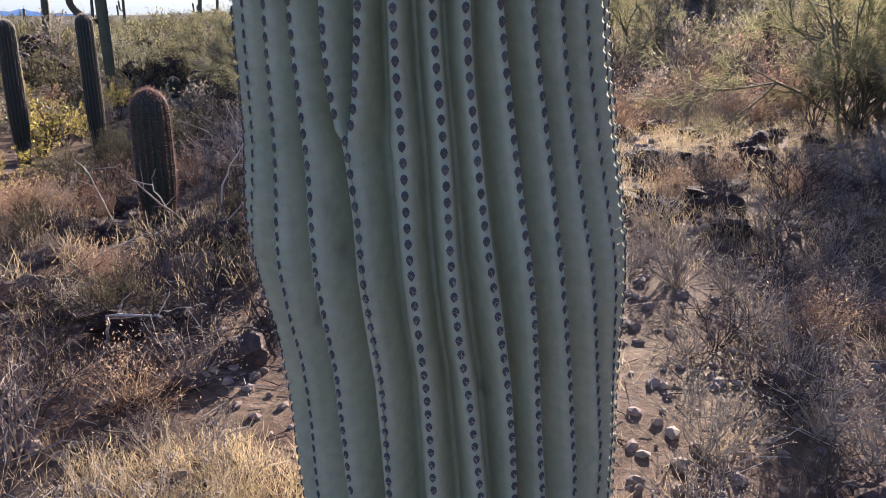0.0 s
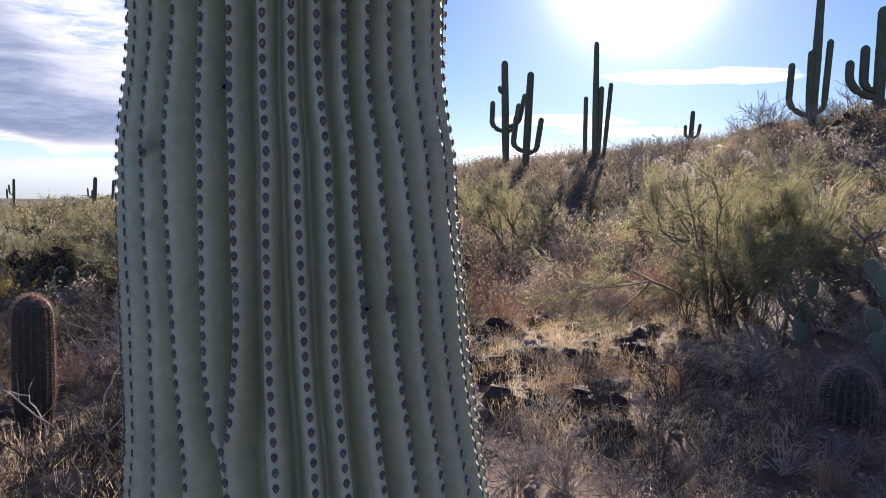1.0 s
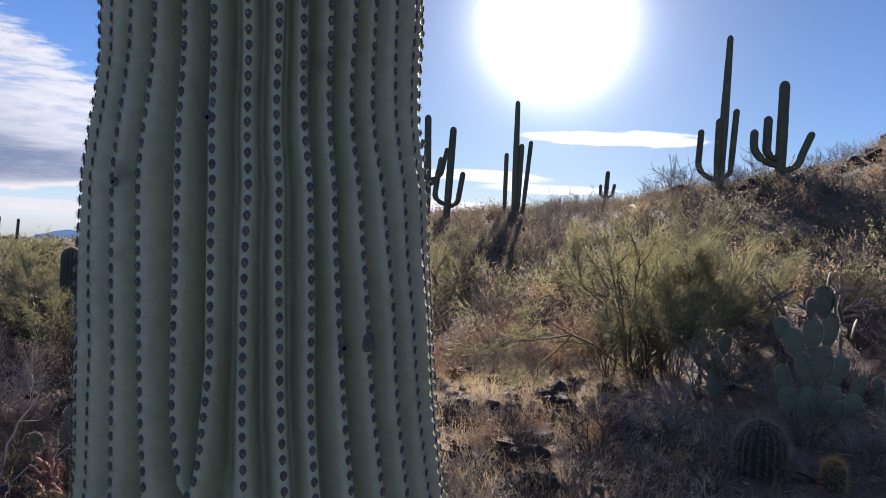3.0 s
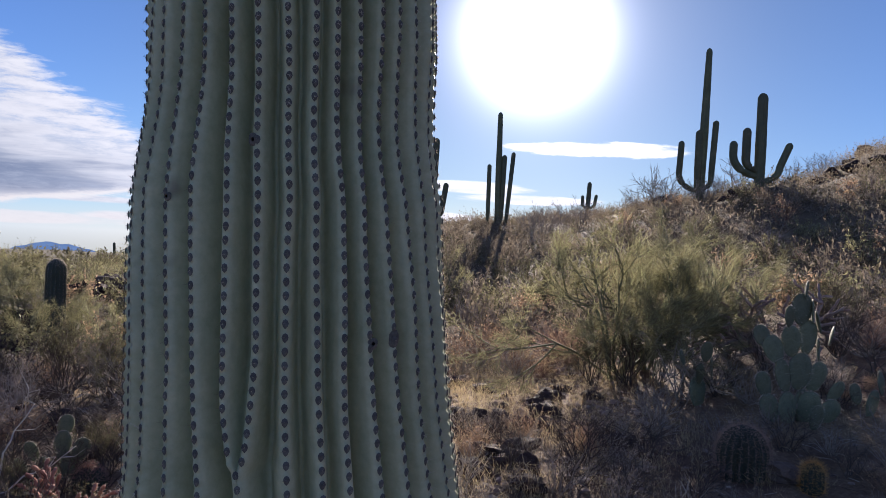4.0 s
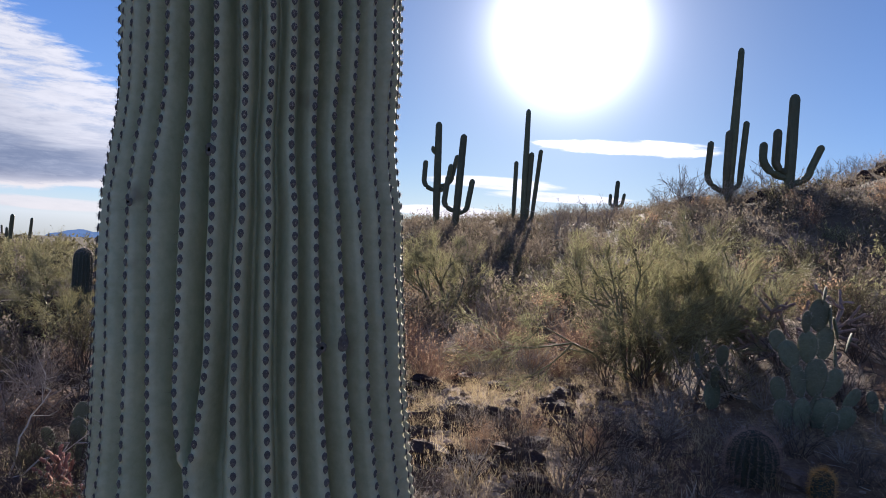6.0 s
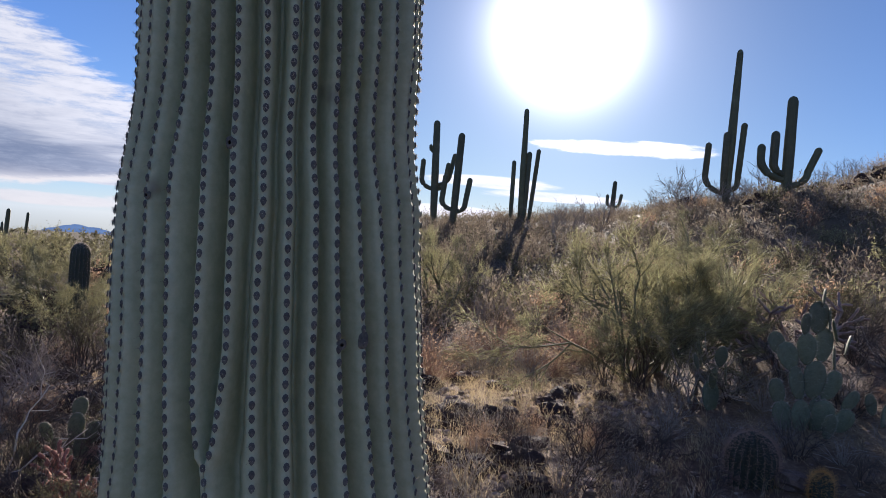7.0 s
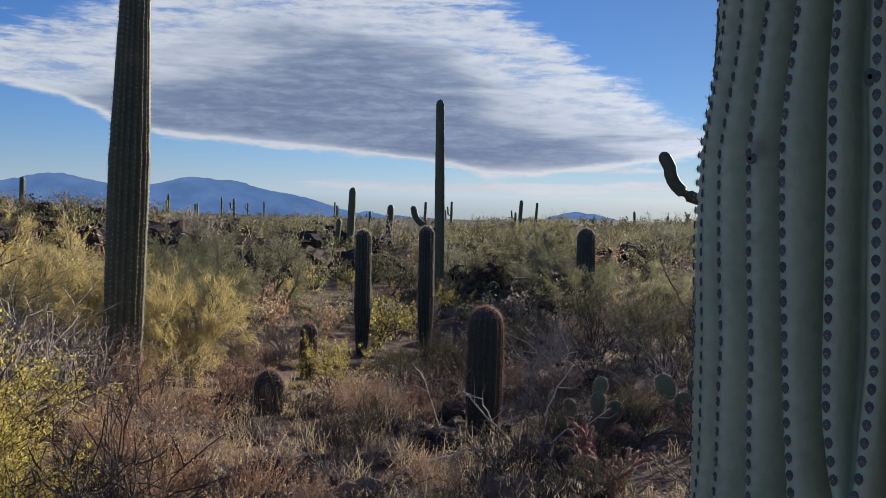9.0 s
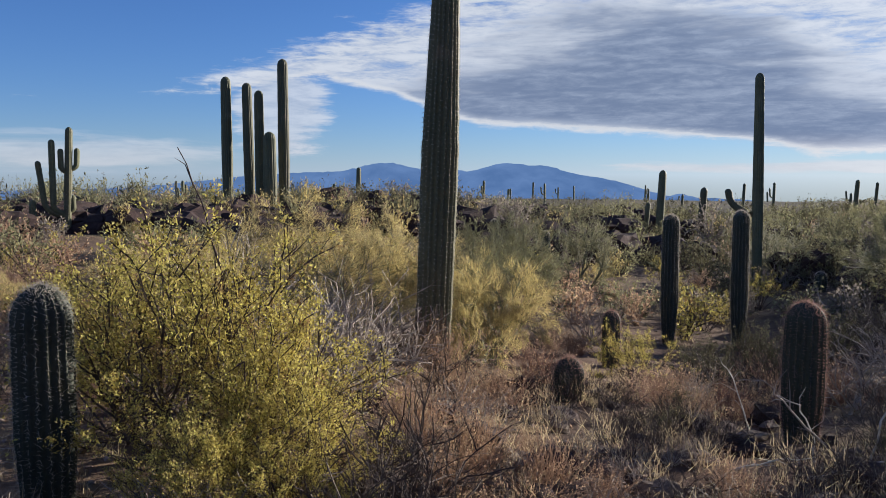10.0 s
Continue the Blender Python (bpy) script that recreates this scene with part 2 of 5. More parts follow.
LEAF_GREY = surface("bursage_leaf", (0.15, 0.128, 0.105), (0.36, 0.31, 0.25), 20, 3, 0.8, 0, 0.001, 0.45, None, 0.4, 0.2, True)
LEAF_YELLOW = surface("creosote_leaf", (0.31, 0.265, 0.06), (0.66, 0.54, 0.16), 15, 2, 0.55, 0, 0.001, 0.5, ((0.26, 0.17, 0.075), 4.0, 0.56, 0.64), 0.45, 0.3, True)
LEAF_OLIVE = surface("palo_verde_leaf", (0.175, 0.168, 0.088), (0.33, 0.31, 0.17), 15, 2, 0.65, 0, 0.001, 0.42, None, 0.4, 0.25, True)
LEAF_BROWN = surface("dry_leaf", (0.28, 0.18, 0.115), (0.52, 0.37, 0.245), 20, 3, 0.85, 0, 0.001, 0.5, None, 0.4, 0.2, True)
STRAW = surface("dry_grass", (0.34, 0.26, 0.15), (0.64, 0.52, 0.33), 20, 0.8, 0.75, 0, 0.001, 0.55, None, 0.3, 0.25, True)
STONE = surface("desert_stone", (0.07, 0.05, 0.04), (0.22, 0.16, 0.125), 18, 3, 0.9, 0.6, 0.02, 0, None, 0.3)
LAVA = surface("dark_volcanic_rock", (0.026, 0.018, 0.016), (0.085, 0.055, 0.046), 10, 1.5, 0.95, 0.7, 0.04, 0, None, 0.3)
CHOLLA = surface("cholla_joint", (0.22, 0.155, 0.13), (0.42, 0.32, 0.28), 60, 8, 0.8, 0.3, 0.004, 0.1, None, 0.2)
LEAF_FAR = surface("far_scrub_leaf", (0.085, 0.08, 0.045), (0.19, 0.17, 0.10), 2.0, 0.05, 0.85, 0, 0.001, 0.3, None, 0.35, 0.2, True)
SPINE_ORANGE = surface("orange_spine", (0.50, 0.22, 0.07), (0.72, 0.42, 0.18), 80, 10, 0.5, 0, 0.001, 0.5, None, 0.2, 0.4)
# lighter gold copy of the palo verde leaf, sunlight put into its colour
LEAF_OLIVE_LIT = surface("palo_verde_leaf_lit", (0.32, 0.255, 0.10), (0.62, 0.50, 0.23), 15, 2, 0.65, 0, 0.001, 0.5, None, 0.45, 0.25, True)
LEAF_HILL = surface("hill_scrub_leaf", (0.125, 0.103, 0.075), (0.29, 0.24, 0.18), 2.0, 0.05, 0.85, 0, 0.001, 0.45, None, 0.35, 0.2, True)
CHOLLA_RED = surface("dead_red_cholla", (0.24, 0.10, 0.075), (0.46, 0.23, 0.17), 60, 8, 0.85, 0.3, 0.004, 0.15, None, 0.2)
PEBBLE = surface("gravel", (0.14, 0.105, 0.085), (0.36, 0.28, 0.23), 30, 1.5, 0.9, 0.3, 0.01, 0, None, 0.35, 0.3, True)


def soil_material():
    m = bpy.data.materials.new("desert_soil")
    m.use_nodes = True
    n = Nodes(m.node_tree)
    place = n.add("ShaderNodeTexCoord").outputs["Object"]
    fine, mid, wide, far = n.noise(place, 26.0, 6.0, 0.7), n.noise(place, 3.2, 5.0, 0.6), n.noise(place, 0.45, 4.0, 0.6), n.noise(place, 0.035, 5.0, 0.6)
    grain = n.math("ADD", n.math("MULTIPLY", fine, 0.5), n.math("MULTIPLY", mid, 0.5))
    colour = n.ramp(grain, [(0.32, (0.058, 0.036, 0.026)), (0.5, (0.13, 0.085, 0.06)), (0.7, (0.28, 0.20, 0.145))])
    litter = n.smooth(wide, 0.48, 0.66)
    colour = n.mix(n.math("MULTIPLY", litter, 0.65), colour, n.ramp(fine, [(0.35, (0.14, 0.10, 0.06)), (0.65, (0.36, 0.28, 0.16))]))
    # beyond the near plants the cover of far scrub takes over
    reach = n.add("ShaderNodeVectorMath", operation="LENGTH")
    n.link(place, reach.inputs[0])
    scrub = n.ramp(far, [(0.40, (0.062, 0.054, 0.034)), (0.6, (0.115, 0.095, 0.06))])
    colour = n.mix(n.smooth(reach.outputs["Value"], 9.5, 38.0), colour, scrub)
    shader = n.add("ShaderNodeBsdfPrincipled")
    n.link(colour, shader.inputs["Base Color"])
    shader.inputs["Roughness"].default_value = 0.95
    shader.inputs["Specular IOR Level"].default_value = 0.15
    relief = n.add("ShaderNodeBump")
    relief.inputs["Strength"].default_value, relief.inputs["Distance"].default_value = 0.8, 0.03
    n.link(grain, relief.inputs["Height"])
    n.link(relief.outputs[0], shader.inputs["Normal"])
    n.link(shader.outputs[0], n.add("ShaderNodeOutputMaterial").inputs[0])
    return m


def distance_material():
    """Far mountains as a plain glowing backdrop, blue haze painted into the colour."""
    m = bpy.data.materials.new("painted_haze_mountain")
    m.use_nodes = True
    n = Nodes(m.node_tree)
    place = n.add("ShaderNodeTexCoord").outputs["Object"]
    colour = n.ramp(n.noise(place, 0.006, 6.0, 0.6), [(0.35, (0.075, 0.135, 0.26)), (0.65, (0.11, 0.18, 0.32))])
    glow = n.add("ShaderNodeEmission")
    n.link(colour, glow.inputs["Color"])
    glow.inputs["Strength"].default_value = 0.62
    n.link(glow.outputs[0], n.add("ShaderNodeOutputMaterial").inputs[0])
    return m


SOIL, PAINTED_HAZE = soil_material(), distance_material()


# ---------------------------------------------------------------- mesh building
class Build:
    """Collects vertices and faces for one mesh."""

    def __init__(self):
        self.v, self.f = [], []

    def tube(self, a, b, ra, rb, sides=3):
        a, b = Vector(a), Vector(b)
        d = (b - a)
        if d.length < 1e-6:
            return
        d.normalize()
        u = d.orthogonal().normalized()
        w = d.cross(u)
        i = len(self.v)
        for p, r in ((a, ra), (b, rb)):
            for k in range(sides):
                c = 2 * math.pi * k / sides
                self.v.append(p + (u * math.cos(c) + w * math.sin(c)) * r)
        for k in range(sides):
            self.f.append((i + k, i + (k + 1) % sides, i + sides + (k + 1) % sides, i + sides + k))

    def blade(self, a, b, ra, rb):
        """A flat strip for the finest twigs."""
        a, b = Vector(a), Vector(b)
        d = b - a
        side = d.cross(Vector((0.3 + d.y, 0.5 - d.x, 0.2))).normalized() if d.length > 1e-6 else Vector((1, 0, 0))
        i = len(self.v)
        self.v += [a - side * ra, a + side * ra, b + side * rb, b - side * rb]
        self.f.append((i, i + 1, i + 2, i + 3))

    def leaf(self, p, d, length, width, rng):
        d = Vector(d)
        side = d.cross(Vector((rng.uniform(-1, 1), rng.uniform(-1, 1), rng.uniform(-1, 1)))).normalized() * width / 2
        i, p = len(self.v), Vector(p)
        self.v += [p, p + d * length * 0.5 + side, p + d * length, p + d * length * 0.5 - side]
        self.f.append((i, i + 1, i + 2, i + 3))

    def spike(self, p, q, width):
        p, q = Vector(p), Vector(q)
        side = (q - p).orthogonal().normalized() * width / 2
        i = len(self.v)
        self.v += [p - side, p + side, q]
        self.f.append((i, i + 1, i + 2))

    def column(self, centres, radii, ribs, per=4, cut=0.12, twist=0.0, notch=0.0, rng=None):
        """A ribbed cactus stem along centres, closed by a point at its end."""
        count, rings = ribs * per, len(centres)
        base = len(self.v)
        for j, (c, r) in enumerate(zip(centres, radii)):
            c = Vector(c)
            before, after = Vector(centres[max(j - 1, 0)]), Vector(centres[min(j + 1, rings - 1)])
            d = (after - before).normalized()
            u = Vector((1, 0, 0)) if abs(d.x) < 0.8 else Vector((0, 1, 0))
            u = (u - d * u.dot(d)).normalized()
            w = d.cross(u)
            for k in range(count):
                s = abs(math.sin(math.pi * k / per))
                rr = r * (1 - cut * s ** 1.4) if per > 1 else r
                if notch and s < 0.1:
                    rr += notch * math.sin(j * 2.1 + k)
                a = 2 * math.pi * k / count + twist * j
                self.v.append(c + (u * math.cos(a) + w * math.sin(a)) * rr)
        for j in range(rings - 1):
            for k in range(count):
                a, b = base + j * count + k, base + j * count + (k + 1) % count
                self.f.append((a, b, b + count, a + count))
        end = len(self.v)
        self.v.append(Vector(centres[-1]) + (Vector(centres[-1]) - Vector(centres[-2])).normalized() * radii[-1] * 0.25)
        top = base + (rings - 1) * count
        for k in range(count):
            self.f.append((top + k, top + (k + 1) % count, end))

    def spines(self, centres, radii, ribs, step, length, width, rng, each=3, up=0.3):
        """Spine clusters along the rib crests of a column built with the same numbers."""
        rings = len(centres)
        lengths = [0.0]
        for a, b in zip(centres, centres[1:]):
            lengths.append(lengths[-1] + (Vector(b) - Vector(a)).length)
        for k in range(ribs):
            a = 2 * math.pi * k / ribs
            s = rng.uniform(0, step)
            while s < lengths[-1]:
                j = max(i for i in range(rings) if lengths[i] <= s)
                j = min(j, rings - 2)
                q = (s - lengths[j]) / max(lengths[j + 1] - lengths[j], 1e-6)
                ca, cb = Vector(centres[j]), Vector(centres[j + 1])
                d = (Vector(centres[min(j + 1, rings - 1)]) - Vector(centres[max(j - 1, 0)])).normalized()
                u = Vector((1, 0, 0)) if abs(d.x) < 0.8 else Vector((0, 1, 0))
                u = (u - d * u.dot(d)).normalized()
                out = u * math.cos(a) + d.cross(u) * math.sin(a)
                p = ca.lerp(cb, q) + out * ((radii[j] * (1 - q) + radii[j + 1] * q) * 0.995)
                for _ in range(each):
                    way = (out + Vector((rng.gauss(0, 0.6), rng.gauss(0, 0.6), rng.gauss(up, 0.5)))).normalized()
                    if way.dot(out) < 0.1:
                        way = (way + out * 0.6).normalized()
                    self.spike(p, p + way * length * rng.uniform(0.6, 1.2), width)
                s += step * rng.uniform(0.85, 1.15)

    def stone(self, p, size, rng, flat=0.6, rings=4, sides=7):
        """An uneven boulder."""
        i = len(self.v)
        sx, sy, sz = (size * rng.uniform(0.7, 1.2) for _ in range(3))
        turn, shift = rng.uniform(0, 6.28), Vector((rng.uniform(0, 99), rng.uniform(0, 99), rng.uniform(0, 99)))
        self.v.append(Vector(p) + Vector((0, 0, -sz * flat)))
        for j in range(1, rings):
            t = math.pi * j / rings
            for k in range(sides):
                a = 2 * math.pi * (k + 0.5 * (j % 2)) / sides + turn
                d = Vector((math.sin(t) * math.cos(a), math.sin(t) * math.sin(a), -math.cos(t)))
                r = 1 + 0.55 * noise.noise(d * 1.3 + shift) + 0.22 * noise.noise(d * 3.4 + shift) + rng.uniform(-0.05, 0.05)
                self.v.append(Vector(p) + Vector((d.x * sx, d.y * sy, d.z * sz * flat)) * r)
        self.v.append(Vector(p) + Vector((0, 0, sz * flat)))
        last = len(self.v) - 1
        for k in range(sides):
            k2 = (k + 1) % sides
            self.f.append((i, i + 1 + k2, i + 1 + k))
            for j in range(rings - 2):
                a, b = i + 1 + j * sides + k, i + 1 + j * sides + k2
                self.f.append((a, b, b + sides, a + sides))
            self.f.append((last, last - sides + k, last - sides + k2))

    def mesh(self, name, material, smooth=False):
        data = bpy.data.meshes.new(name)
        data.from_pydata([tuple(v) for v in self.v], [], self.f)
        data.materials.append(material)
        if smooth:
            data.polygons.foreach_set("use_smooth", [True] * len(data.polygons))
        data.update()
        return data


def wander(rng, d, k):
    return (Vector(d) + Vector((rng.gauss(0, k), rng.gauss(0, k), rng.gauss(0, k)))).normalized()


def fan(rng, low, high_angle):
    a, e = rng.uniform(0, 2 * math.pi), radians(rng.uniform(low, high_angle))
    return Vector((math.cos(a) * math.cos(e), math.sin(a) * math.cos(e), math.sin(e)))


def part(name, built, material, parent, label="", smooth=False):
    ob = new(name, built.mesh(name, material, smooth))
    ob.parent = parent
    if label:
        ob["label"] = label
    return ob


def thing(name, label, category, place=(0, 0, 0), turn=0.0, size=1.0, group="", kind=""):
    ob = new(name)
    ob.empty_display_size = 0.1
    ob.matrix_world = pose(*place, 0, 0, turn) @ Matrix.Scale(size, 4)
    return tagged(ob, label, category, group, kind)


# ---------------------------------------------------------------- the ground
RANGES = (0, 5, 10, 15, 20, 30, 40, 60, 100)
# bearing to the left of +y, and the height of the land at those ranges
LAND = (
    (-75, (0, 0.1, 0.8, 1.8, 3.2, 6.0, 8.5, 12, 15)),
    (-28, (0, -0.22, 0.6, 1.2, 2.2, 4.4, 6.6, 9.6, 12)),
    (-23, (0, -0.22, 0.55, 0.9, 1.8, 4.0, 5.3, 6.6, 7)),
    (-16, (0, -0.18, 0.3, 0.7, 1.5, 3.4, 4.2, 4.8, 4.5)),
    (-8, (0, -0.05, 0.1, 0.4, 0.8, 1.9, 3.0, 4.2, 3.5)),
    (-3, (0, 0.0, 0.0, 0.2, 0.5, 1.6, 2.8, 3.0, 2)),
    (3, (0, 0.0, 0.0, 0.1, 0.3, 1.4, 2.5, 2.3, 1)),
    (12, (0, 0.0, -0.1, -0.2, -0.1, 0.0, 0.2, 0.0, -2)),
    (25, (0, 0.0, -0.2, -0.3, -0.4, -0.6, -0.6, -1.2, -2.4)),
    (36, (0, -0.05, -0.76, -1.02, -0.95, -0.8, -0.8, -1.6, -4)),
    (48, (0, -0.05, -0.58, -0.80, -0.65, -0.3, -0.5, -1.8, -4)),
    (65, (0, 0.05, -0.2, -0.1, 0.1, 0.6, 0.1, -0.8, -4)),
    (80, (0, 0.15, 0.1, 0.1, 0.3, 0.6, 0.0, -1.2, -4)),
    (120, (0, 0.1, 0.2, 0.3, 0.4, 0.4, 0.0, -1.2, -4)),
    (180, (0, 0.0, 0.0, 0.1, 0.2, 0.2, 0.0, -1.0, -3)),
    (285, (0, 0.1, 0.8, 1.8, 3.2, 6.0, 8.5, 12, 15)),
)


def along(row, r):
    for i in range(len(RANGES) - 1):
        if r <= RANGES[i + 1]:
            t = (r - RANGES[i]) / (RANGES[i + 1] - RANGES[i])
            return row[i] * (1 - t) + row[i + 1] * t
    return row[-1] + (-0.037 * r - row[-1]) * min(1.0, (r - 100) / 400)


def ground_z(x, y):
    r = math.hypot(x, y)
    az = math.degrees(math.atan2(-x, y))
    if az < -75:
        az += 360
    for (a, low), (b, high) in zip(LAND, LAND[1:]):
        if az <= b:
            t = (az - a) / (b - a)
            t = t * t * (3 - 2 * t)
            base = along(low, r) * (1 - t) + along(high, r) * t
            break
    else:
        base = 0.0
    rough = 0.05 * noise.noise((x * 0.9, y * 0.9, 0)) + 0.10 * noise.noise((x * 0.22, y * 0.22, 5)) * min(1, r / 6)
    if r > 30:
        rough += 0.5 * noise.noise((x * 0.05, y * 0.05, 9)) * min(1, (r - 30) / 60)
    return base + rough


def build_ground():
    b = Build()
    sides, radii = 240, [0.0]
    r = 0.25
    while r < 4600:
        radii.append(r)
        r *= 1.055
    radii.append(4700)
    b.v.append(Vector((0, 0, ground_z(0, 0.001))))
    for r in radii[1:]:
        for k in range(sides):
            a = 2 * math.pi * k / sides
            x, y = r * math.sin(a), r * math.cos(a)
            b.v.append(Vector((x, y, ground_z(x, y))))
    for k in range(sides):
        b.f.append((0, 1 + (k + 1) % sides, 1 + k))
    for j in range(len(radii) - 2):
        for k in range(sides):
            p, q = 1 + j * sides + k, 1 + j * sides + (k + 1) % sides
            b.f.append((p, q, q + sides, p + sides))
    ob = new("ground", b.mesh("ground", SOIL, True))
    tagged(ob, "stony reddish-tan desert soil with dry plant litter", "ground", kind="structure")


build_ground()


def build_mountains():
    """Far blue ranges: ridges with a foot and a back."""
    line = ((14, -2.3), (21, -1.95), (23, -1.4), (24.4, -1.05), (26, -0.92), (27.5, -1.3), (28.6, -1.75), (32, -1.9), (36.8, -1.57), (39.2, -1.5), (40.2, -1.25), (41.1, -1.43), (42.6, -1.0), (44.2, -0.5), (45.7, -0.2), (47.2, 0.02), (48, 0.26),
            (49.5, 0.63), (50.3, 0.6), (51.1, 0.72), (52.3, 0.76), (53.4, 0.48), (54.6, 0.16), (55.6, 0.27), (57, 0.12), (58.2, 0.35), (59.1, 0.58), (60.1, 0.75), (61.1, 0.7), (62.1, 0.46), (63.4, 0.15), (65.2, 0.07), (67.1, 0.02),
            (69, -0.13), (71.2, -0.36), (73.2, -0.59), (75.2, -0.8), (77.3, -1.0), (86, -1.2), (95, -1.0), (110, -1.6))
    b = Build()
    far, low = 4200.0, -2.35
    n = 340
    for i in range(n):
        az = 14 + 96 * i / (n - 1)
        el = float(np.interp(az, [p for p, _ in line], [q for _, q in line]))
        el += 0.05 * noise.noise((az * 1.3, 0, 3)) + 0.07 * noise.noise((az * 3.1, 0, 8)) + 0.035 * noise.noise((az * 9.0, 0, 5))
        s, c = -math.sin(radians(az)), math.cos(radians(az))
        for r, e in ((far - 500, low - 0.4), (far - 180, low + (el - low) * (0.55 + 0.2 * noise.noise((az * 0.9, 2, 1)))), (far, el), (far + 240, low - 0.4)):
            b.v.append(Vector((s * r, c * r, 1.55 + r * math.tan(radians(e)))))
    for i in range(n - 1):
        for j in range(3):
            p = i * 4 + j
            b.f.append((p, p + 4, p + 5, p + 1))
    ob = new("backdrop_mountains", b.mesh("backdrop_mountains", PAINTED_HAZE, True))
    tagged(ob, "distant mountain ranges with painted blue haze on the horizon", "mountains", kind="structure")


build_mountains()


# ---------------------------------------------------------------- the great saguaro beside the camera
# heights, radius and sideways place of its axis
HERO_Z = (-0.15, 0.2, 0.5, 0.72, 0.88, 0.98, 1.05, 1.11, 1.16, 1.24, 1.34, 1.44, 1.54, 1.61, 1.66, 1.71, 1.76, 1.84, 1.92, 2.4, 3.4, 4.6)
HERO_R = (0.19, 0.195, 0.21, 0.2265, 0.2325, 0.2385, 0.247, 0.2505, 0.2475, 0.241, 0.237, 0.233, 0.228, 0.2255, 0.2185, 0.212, 0.2095, 0.2112, 0.2105, 0.212, 0.225, 0.205)
HERO_X = (-0.18, -0.185, -0.20, -0.2115, -0.2205, -0.2265, -0.235, -0.243, -0.2485, -0.2545, -0.2635, -0.269, -0.2755, -0.2785, -0.281, -0.2815, -0.2805, -0.281, -0.2855, -0.29, -0.30, -0.30)
HERO_Y = 1.274
# bearings of the ribs round the stem, from the camera's side to the right, at these heights
RIB_Z = (0.84, 1.04, 1.2, 1.4, 1.6, 1.86)
HERO_RIBS = ((-59, -54, -46.5, -42.5, -47.5, -44), (-38, -35, -32, -30.4, -34.3, -32.5), (-21, -19, -18.9, -20.8, -22.2, -23.1), (-6.5, -5, -5, -10.5, -9.6, -12.8), (-6.5, -5, -5, -0.3, 0.5, -3.2),
             (8, 7.6, 7.7, 8.8, 10.2, 6.7), (21, 18.3, 18.4, 17.8, 19, 16.4), (31.5, 28.8, 27.6, 26.3, 27, 24.5), (41.5, 38.6, 37.3, 35.7, 35, 32.3), (54, 49.4, 48.2, 44.7, 43.6, 41.5),
             (69, 60.8, 58.8, 55, 52.7, 50.1), (82, 73, 71.3, 66, 63.8, 61))
FORK_Z = 1.266
HERO_STEP = 0.0172


def hero_at(z):
    return float(np.interp(z, HERO_Z, HERO_R)), float(np.interp(z, HERO_Z, HERO_X))


def hero_ribs():
    """Rib bearings as functions of height, all the way round."""
    rows = list(HERO_RIBS)
    rng = random.Random(5)
    n = 20
    for i in range(1, n):
        t = i / n
        rows.append(tuple(a + (b + 360 - a) * t + rng.uniform(-1.2, 1.2) for a, b in zip(HERO_RIBS[-1], HERO_RIBS[0])))
    return rows


def rib_bearing(row, z):
    return float(np.interp(z, RIB_Z, row)) + 0.45 * math.sin(z * 11 + row[1])


